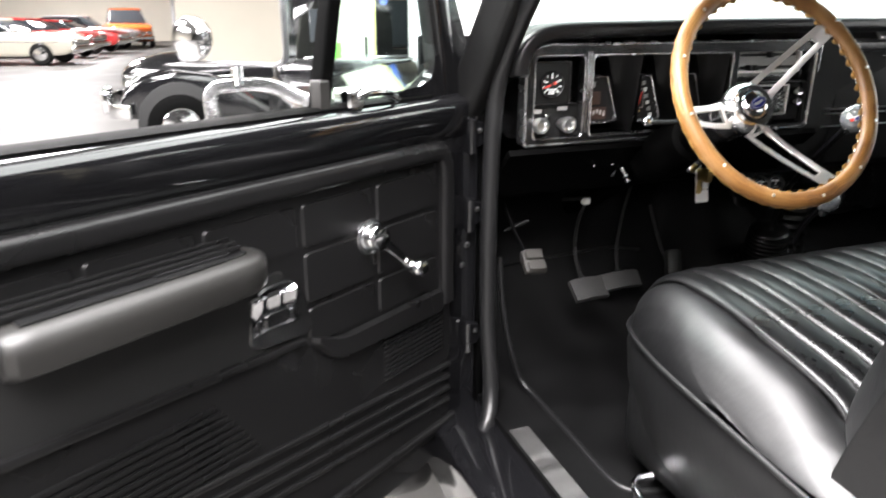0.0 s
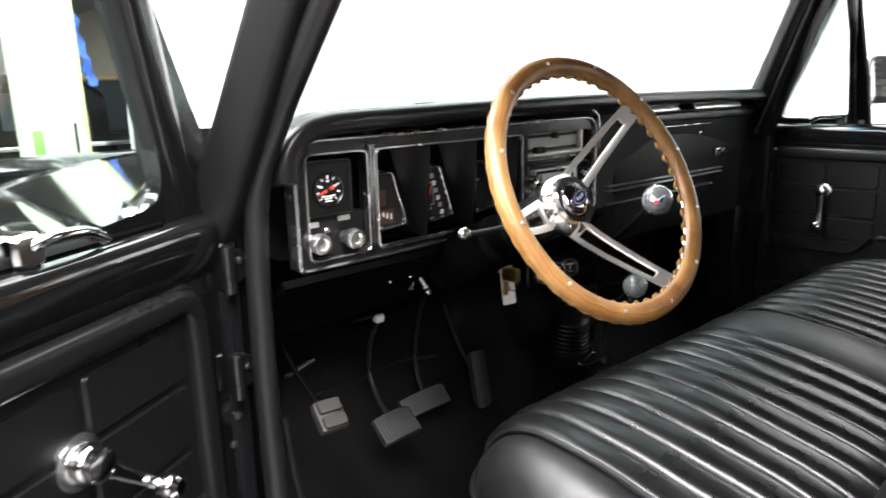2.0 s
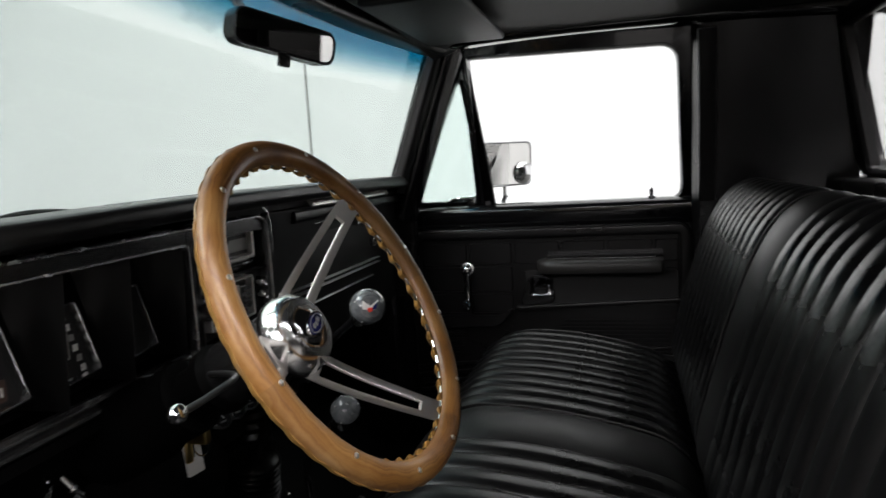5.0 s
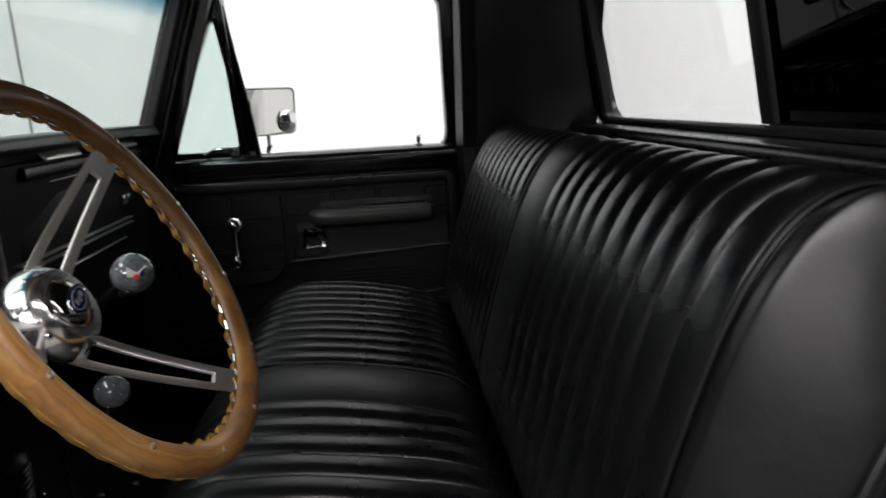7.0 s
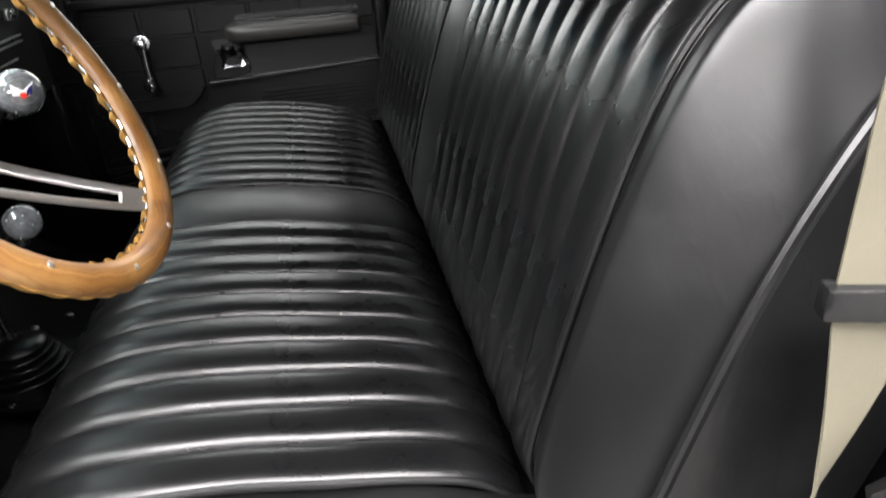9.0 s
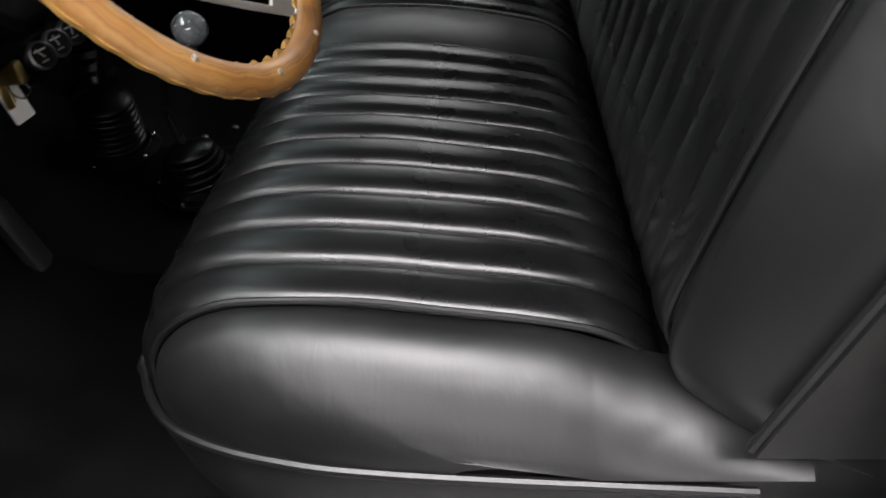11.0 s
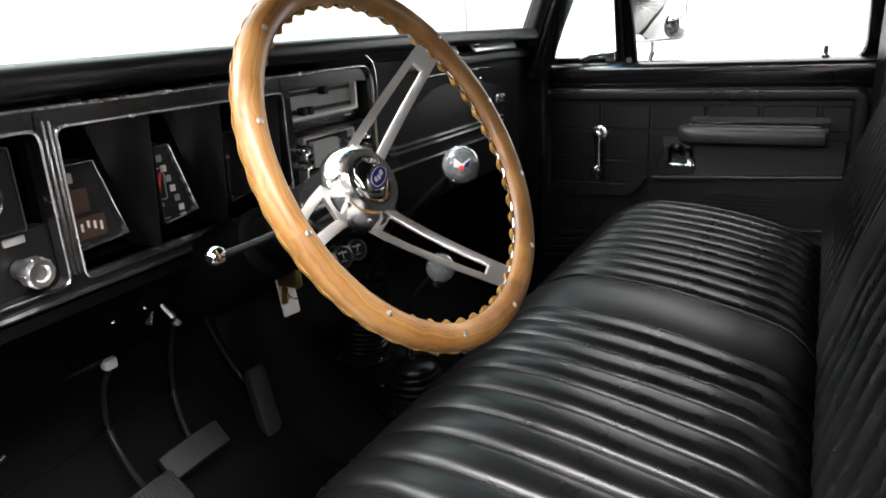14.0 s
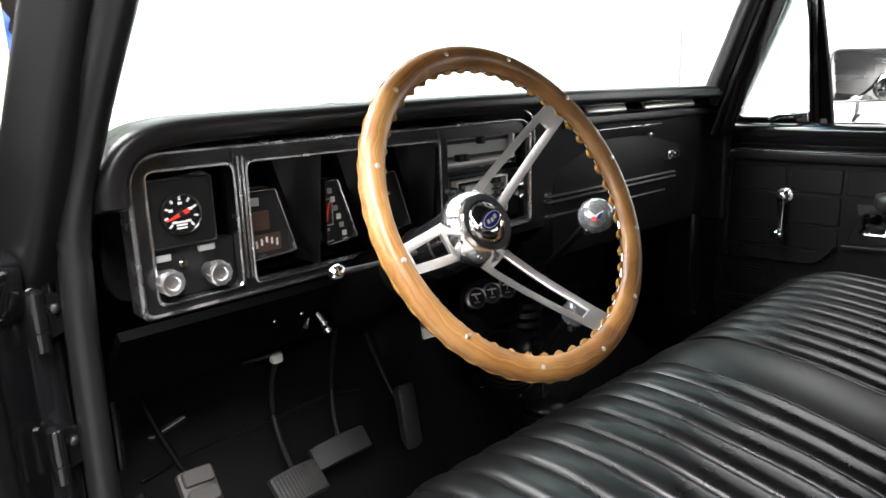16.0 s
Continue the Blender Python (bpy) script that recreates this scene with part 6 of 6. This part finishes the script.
# ---- hall: post, parked cars ----
post = thing("booth_post", (0.27, 6.82, 0), "pale green-white painted steel post at the booth's open side", "post")
POST = material("pale_green_paint", (0.50, 0.55, 0.44), 0.5, grain=0.05, spread=0.14, stain_scale=3)
part("column", box((-0.02, 6.7, 0.0), (0.45, 6.95, 5.2), 0.015), POST, post)
part("edge_guard", box((0.447, 6.68, 0.0), (0.47, 6.72, 3.2), 0.004), material("yellow_edge", (0.50, 0.50, 0.22), 0.6, spread=0.2), post)
part("cable_slot", box((0.36, 6.69, 0.2), (0.385, 6.704, 1.22), 0.003), MATTE, post)
part("green_sticker", box((0.045, 6.685, 0.97), (0.125, 6.698, 1.17), 0.002), material("green_sticker_paint", (0.13, 0.5, 0.06), 0.5, spread=0.1), post)
tape = thing("blue_tape", (0.62, 6.9, 1.5), "strip of blue tape hanging in the gap beside the post", "tape")
rows = []
for k in range(16):
    z, mid = 1.52 + 0.045 * k, 0.600 - 0.008 * k + 0.014 * math.sin(1.7 * k)
    rows.append([(mid + w, 6.86 + 0.02 * math.sin(0.9 * k + 30 * w), z) for w in (-0.034 - 0.008 * math.sin(2.3 * k), 0.0, 0.034 + 0.009 * math.sin(1.1 * k))])
part("strip", sheet(rows, 0.004), material("blue_tape_film", (0.04, 0.12, 0.52), 0.5, spread=0.2, stain_scale=8), tape)
CAR_GLASS = material("dark_car_glass", (0.03, 0.035, 0.04), 0.06, coat=0.5, spread=0.1)


def parked_car(name, at, yaw, paint, label, long=4.6, wide=1.8, tall=1.35, truck_like=False, group="parked cars", roof=None):
    """A parked car: lofted lower body, glasshouse, bumpers, lamps and wheels."""
    car = thing(name, at, label, "car", group)
    M = pose(*at, 0, 0, yaw)
    L, Wd = long / 2, wide / 2
    bonnet, deck = (0.95, 0.86) if not truck_like else (1.12, 1.0)

    def section(x, z0, z1, w, round_=0.12):
        poly = rrect(-w, z0, w, z1, round_, 4)
        return [M @ Vector((x, p[0], p[1])) for p in poly]

    sec = [(-L, 0.42, deck - 0.16, Wd * 0.86), (-L + 0.12, 0.30, deck - 0.03, Wd * 0.95), (-L + 0.6, 0.26, deck + 0.02, Wd), (-0.5, 0.24, bonnet - 0.02, Wd),
           (0.5, 0.24, bonnet, Wd), (L - 0.9, 0.26, bonnet - 0.04, Wd * 0.98), (L - 0.25, 0.30, bonnet - 0.10, Wd * 0.94), (L, 0.42, bonnet - 0.22, Wd * 0.84)]
    part("body", loft([section(*s) for s in sec]), paint, car)
    c0, c1 = (-0.55, 0.65) if truck_like else (-L * 0.62, L * 0.30)
    gl = [(c0 - 0.12, bonnet - 0.08, bonnet + 0.02, Wd * 0.88), (c0 + 0.18, bonnet - 0.05, tall - 0.05, Wd * 0.76), (c0 + 0.45, bonnet - 0.05, tall, Wd * 0.72), (c1 - 0.75, bonnet - 0.05, tall, Wd * 0.72), (c1 - 0.45, bonnet - 0.05, tall - 0.06, Wd * 0.75), (c1, bonnet - 0.08, bonnet + 0.02, Wd * 0.88)]
    part("glasshouse", loft([section(*s, 0.08) for s in gl]), CAR_GLASS, car)
    part("roof", loft([section(c0 + 0.25, tall - 0.06, tall + 0.008, Wd * 0.755, 0.06), section(c0 + 0.5, tall - 0.05, tall + 0.03, Wd * 0.74, 0.06), section(c1 - 0.8, tall - 0.05, tall + 0.03, Wd * 0.74, 0.06), section(c1 - 0.5, tall - 0.07, tall + 0.004, Wd * 0.76, 0.06)]), roof or paint, car)
    for x in (-L - 0.04, L + 0.04):
        part("bumper", box((x - 0.07, -Wd * 0.93, 0.38), (x + 0.07, Wd * 0.93, 0.54), 0.04, 3, m=M), CHROME, car)
    part("grille", box((L - 0.05, -Wd * 0.55, 0.56), (L + 0.02, Wd * 0.55, 0.74), 0.02, 2, m=M), CHROME_TRIM, car)
    for y in (-Wd * 0.72, Wd * 0.72):
        part("headlight", lathe([(0.1, -0.05), (0.1, 0.02), (0.07, 0.04), (0.0, 0.05)], M @ axis((L - 0.02, y, 0.68), (1, 0, 0)), 18), CHROME, car)
        part("side_strip", box((-L * 0.85, math.copysign(Wd - 0.006, y) - 0.01, 0.66), (L * 0.85, math.copysign(Wd - 0.006, y) + 0.01, 0.685), m=M), CHROME_TRIM, car)
    for x in (-L * 0.6, L * 0.62):
        for y in (-1, 1):
            w = part("wheel", lathe([(0.18, -0.1), (0.29, -0.1), (0.325, -0.06), (0.325, 0.06), (0.29, 0.1), (0.18, 0.1)], M @ axis((x, y * (Wd - 0.07), 0.325), (0, 1, 0)), 24), RUBBER, car)
            part("hubcap", lathe([(0.2, 0.0), (0.18, 0.03), (0.06, 0.045), (0.0, 0.05)], M @ axis((x, y * (Wd + 0.02), 0.325), (0, y, 0)), 20), CHROME, w)
    return car


def car_paint(name, colour):
    return material(name, colour, 0.15, coat=0.7, spread=0.04)


CREAM, REDP, ORANGE, SILVERP, WHITEP = car_paint("cream_paint", (0.72, 0.68, 0.58)), car_paint("red_paint", (0.42, 0.03, 0.03)), car_paint("orange_paint", (0.6, 0.13, 0.03)), car_paint("silver_paint", (0.4, 0.4, 0.41)), car_paint("white_paint", (0.75, 0.75, 0.74))
parked_car("coupe", (-6.6, 25.0, 0), -12, CREAM, "cream white vintage coupe parked in the hall", 4.7, 1.8, 1.32)
parked_car("coupe", (-6.4, 28.6, 0), -14, REDP, "dark red vintage coupe parked in the row", 4.6, 1.8, 1.32)
parked_car("coupe", (-5.9, 32.0, 0), -14, REDP, "red convertible-style vintage car in the row", 4.8, 1.8, 1.25)
parked_car("sedan", (-5.6, 35.4, 0), -14, SILVERP, "silver vintage sedan in the row", 4.8, 1.85, 1.4)
parked_car("sedan", (-10.4, 30.0, 0), -14, WHITEP, "white vintage sedan far down the hall", 4.8, 1.85, 1.4)
parked_car("sedan", (-10.0, 36.0, 0), -14, SILVERP, "grey vintage sedan far down the hall", 4.8, 1.85, 1.4)
parked_car("sedan", (2.6, 12.4, 0), 4, car_paint("dark_brown_paint", (0.03, 0.022, 0.018)), "dark brown vintage sedan with a tan roof behind the booth post", 4.9, 1.9, 1.72, False, "parked cars", car_paint("tan_paint", (0.35, 0.25, 0.15)))
parked_car("old_pickup", (-3.9, 38.0, 0), -80, ORANGE, "orange vintage pickup facing the booth", 4.6, 1.9, 1.75, True)


def old_pickup(name, at, yaw, paint, label):
    """A pre-war pickup: narrow rounded bonnet, pontoon fenders, small cab with a framed windshield, bed."""
    car = thing(name, at, label, "car", "parked cars")
    M = pose(*at, 0, 0, yaw)

    def ring(x, y0, y1, z0, z1, r):
        return [M @ Vector((x, p[0], p[1])) for p in rrect(y0, z0, y1, z1, r, 5)]

    part("body", loft([ring(2.12, -0.22, 0.22, 0.60, 0.84, 0.1), ring(2.0, -0.34, 0.34, 0.5, 0.95, 0.2), ring(1.7, -0.44, 0.44, 0.45, 1.02, 0.25), ring(1.2, -0.54, 0.54, 0.42, 1.06, 0.25), ring(0.62, -0.66, 0.66, 0.4, 1.09, 0.22)]), paint, car, "rounded gloss black bonnet")
    cab = part("cab", loft([ring(0.64, -0.70, 0.70, 0.38, 1.10, 0.12), ring(0.5, -0.72, 0.72, 0.36, 1.14, 0.12), ring(0.36, -0.70, 0.70, 0.36, 1.58, 0.2), ring(0.1, -0.72, 0.72, 0.36, 1.66, 0.24), ring(-0.5, -0.72, 0.72, 0.36, 1.66, 0.26), ring(-0.72, -0.70, 0.70, 0.36, 1.5, 0.24)]), paint, car)
    for y in (-0.33, 0.33):
        fr = [M @ Vector(p) for p in ((0.535, y - 0.28, 1.15), (0.535, y + 0.28, 1.15), (0.40, y + 0.25, 1.5), (0.40, y - 0.25, 1.5))]
        part("windshield_frame", tube(fr, 0.018, 8, closed=True, up=(0, 1, 0)), CHROME, cab)
        g = bmesh.new()
        g.faces.new([g.verts.new(p + M.to_3x3() @ Vector((0.012, 0, 0.004))) for p in fr])
        part("windshield_pane", g, CAR_GLASS, cab)
    for y in (-1, 1):
        part("side_window", box((-0.45, y * 0.722 - 0.006, 1.14), (0.22, y * 0.722 + 0.006, 1.48), 0.005, 1, m=M), CAR_GLASS, cab)
        arch = [(2.16, 0.50, 0.62), (2.10, 0.42, 0.74), (1.95, 0.40, 0.84), (1.65, 0.40, 0.89), (1.3, 0.40, 0.84), (1.0, 0.36, 0.68), (0.7, 0.30, 0.48), (0.45, 0.26, 0.36)]
        part("front_fender", loft([ring(x, min(y * 0.46, y * (0.90 if x < 2.1 else 0.82)), max(y * 0.46, y * (0.90 if x < 2.1 else 0.82)), z0, z1, 0.08) for x, z0, z1 in arch]), paint, car)
        rear = [(-1.0, 0.30, 0.40), (-1.15, 0.34, 0.66), (-1.45, 0.36, 0.82), (-1.8, 0.36, 0.76), (-2.1, 0.34, 0.5)]
        part("rear_fender", loft([ring(x, min(y * 0.6, y * 0.90), max(y * 0.6, y * 0.90), z0, z1, 0.06) for x, z0, z1 in rear]), paint, car)
        part("running_board", box((-1.05, min(y * 0.64, y * 0.9), 0.30), (0.7, max(y * 0.64, y * 0.9), 0.35), 0.015, 2, m=M), RUBBER, car)
        part("bed_side", box((-2.25, y * 0.68 - 0.03, 0.5), (-0.76, y * 0.68 + 0.03, 1.0), 0.02, 2, m=M), paint, car)
        for z in (0.62, 0.95):
            part("side_strip", box((-2.25, y * 0.715 - 0.012, z), (0.3, y * 0.73 + 0.012, z + 0.045), 0.01, 2, m=M), CHROME_TRIM, car)
        part("bonnet_strip", box((0.7, y * 0.60 - 0.01, 0.80), (1.2, y * 0.585 + 0.01, 0.815), 0.004, 1, m=M), CHROME_TRIM, car)
        part("bonnet_badge", box((0.75, y * 0.648 - 0.006, 0.70), (0.95, y * 0.648 + 0.006, 0.745), 0.004, 1, m=M), RED, car)
        part("headlight", lathe([(0.10, -0.1), (0.115, 0.02), (0.08, 0.05), (0.0, 0.06)], M @ axis((2.07, y * 0.66, 0.74), (1, 0, 0)), 20), CHROME, car)
        for x in (1.62, -1.55):
            # dark disc on the closed fender: painted shade of an open wheel arch
            part("wheel_well_shade", lathe([(0.40, -0.1), (0.41, 0.0), (0.38, 0.006), (0.0, 0.006)], M @ axis((x, y * 0.899, 0.38), (0, y, 0)), 26), MATTE, car)
            w = part("wheel", lathe([(0.18, -0.1), (0.29, -0.1), (0.335, -0.06), (0.335, 0.02), (0.29, 0.045), (0.18, 0.04)], M @ axis((x, y * 0.88, 0.335), (0, y, 0)), 26), SHADE_BLACK, car)
            part("hubcap", lathe([(0.2, 0.0), (0.18, 0.02), (0.06, 0.035), (0.0, 0.04)], M @ axis((x, y * 0.91, 0.335), (0, y, 0)), 20), CHROME, w)
    part("tailgate", box((-2.29, -0.68, 0.5), (-2.25, 0.68, 1.0), 0.01, 2, m=M), paint, car)
    bum = [M @ Vector(p) for p in ((2.08, -0.92, 0.5), (2.24, -0.75, 0.5), (2.30, -0.4, 0.5), (2.31, 0, 0.5), (2.30, 0.4, 0.5), (2.24, 0.75, 0.5), (2.08, 0.92, 0.5))]
    part("bumper", sweep(spline(bum, 5), rrect(-0.012, -0.07, 0.012, 0.07, 0.01, 3)), CHROME, car, "chrome front bumper")
    for y in (-0.3, 0.3):
        part("overrider", box((2.27, y - 0.03, 0.42), (2.36, y + 0.03, 0.66), 0.025, 3, m=M), CHROME, car)
    for k in range(9):
        part("grille_bar", box((2.04 + 0.008 * k, -0.26, 0.56 + 0.03 * k), (2.14, 0.26, 0.568 + 0.03 * k), 0.003, 1, m=M), CHROME_TRIM, car)
    return car


old_pickup("old_pickup", (0.18, 8.42, 0), 183, PAINT, "gloss black pre-war pickup with chrome bumper")

# ---- ceiling lights of the hall ----
GLOW = bpy.data.materials.new("lit_diffuser")
GLOW.use_nodes = True
GLOW.node_tree.nodes["Principled BSDF"].inputs["Emission Color"].default_value = (1, 0.97, 0.92, 1)
GLOW.node_tree.nodes["Principled BSDF"].inputs["Emission Strength"].default_value = 30.0
fix = thing("ceiling_light", (-1.5, 9.0, 5.0), "round white high-bay ceiling light, lit", "lamp", "hall ceiling lights")
part("housing", lathe([(0.08, 0.2), (0.12, 0.18), (0.27, 0.0), (0.28, -0.02), (0.26, -0.02), (0.25, 0.0)], Matrix.Translation((-1.5, 9.0, 5.0)), 24), WHITEP, fix)
part("diffuser", lathe([(0.25, 0.002), (0.22, -0.012), (0.0, -0.02)], Matrix.Translation((-1.5, 9.0, 5.0)), 24), GLOW, fix)
for i in range(3):
    for j in range(6):
        if i or j:
            copy_thing(fix, Matrix.Translation((-1.5 - 4.2 * i, 9.0 + 6.0 * j, 5.0)))
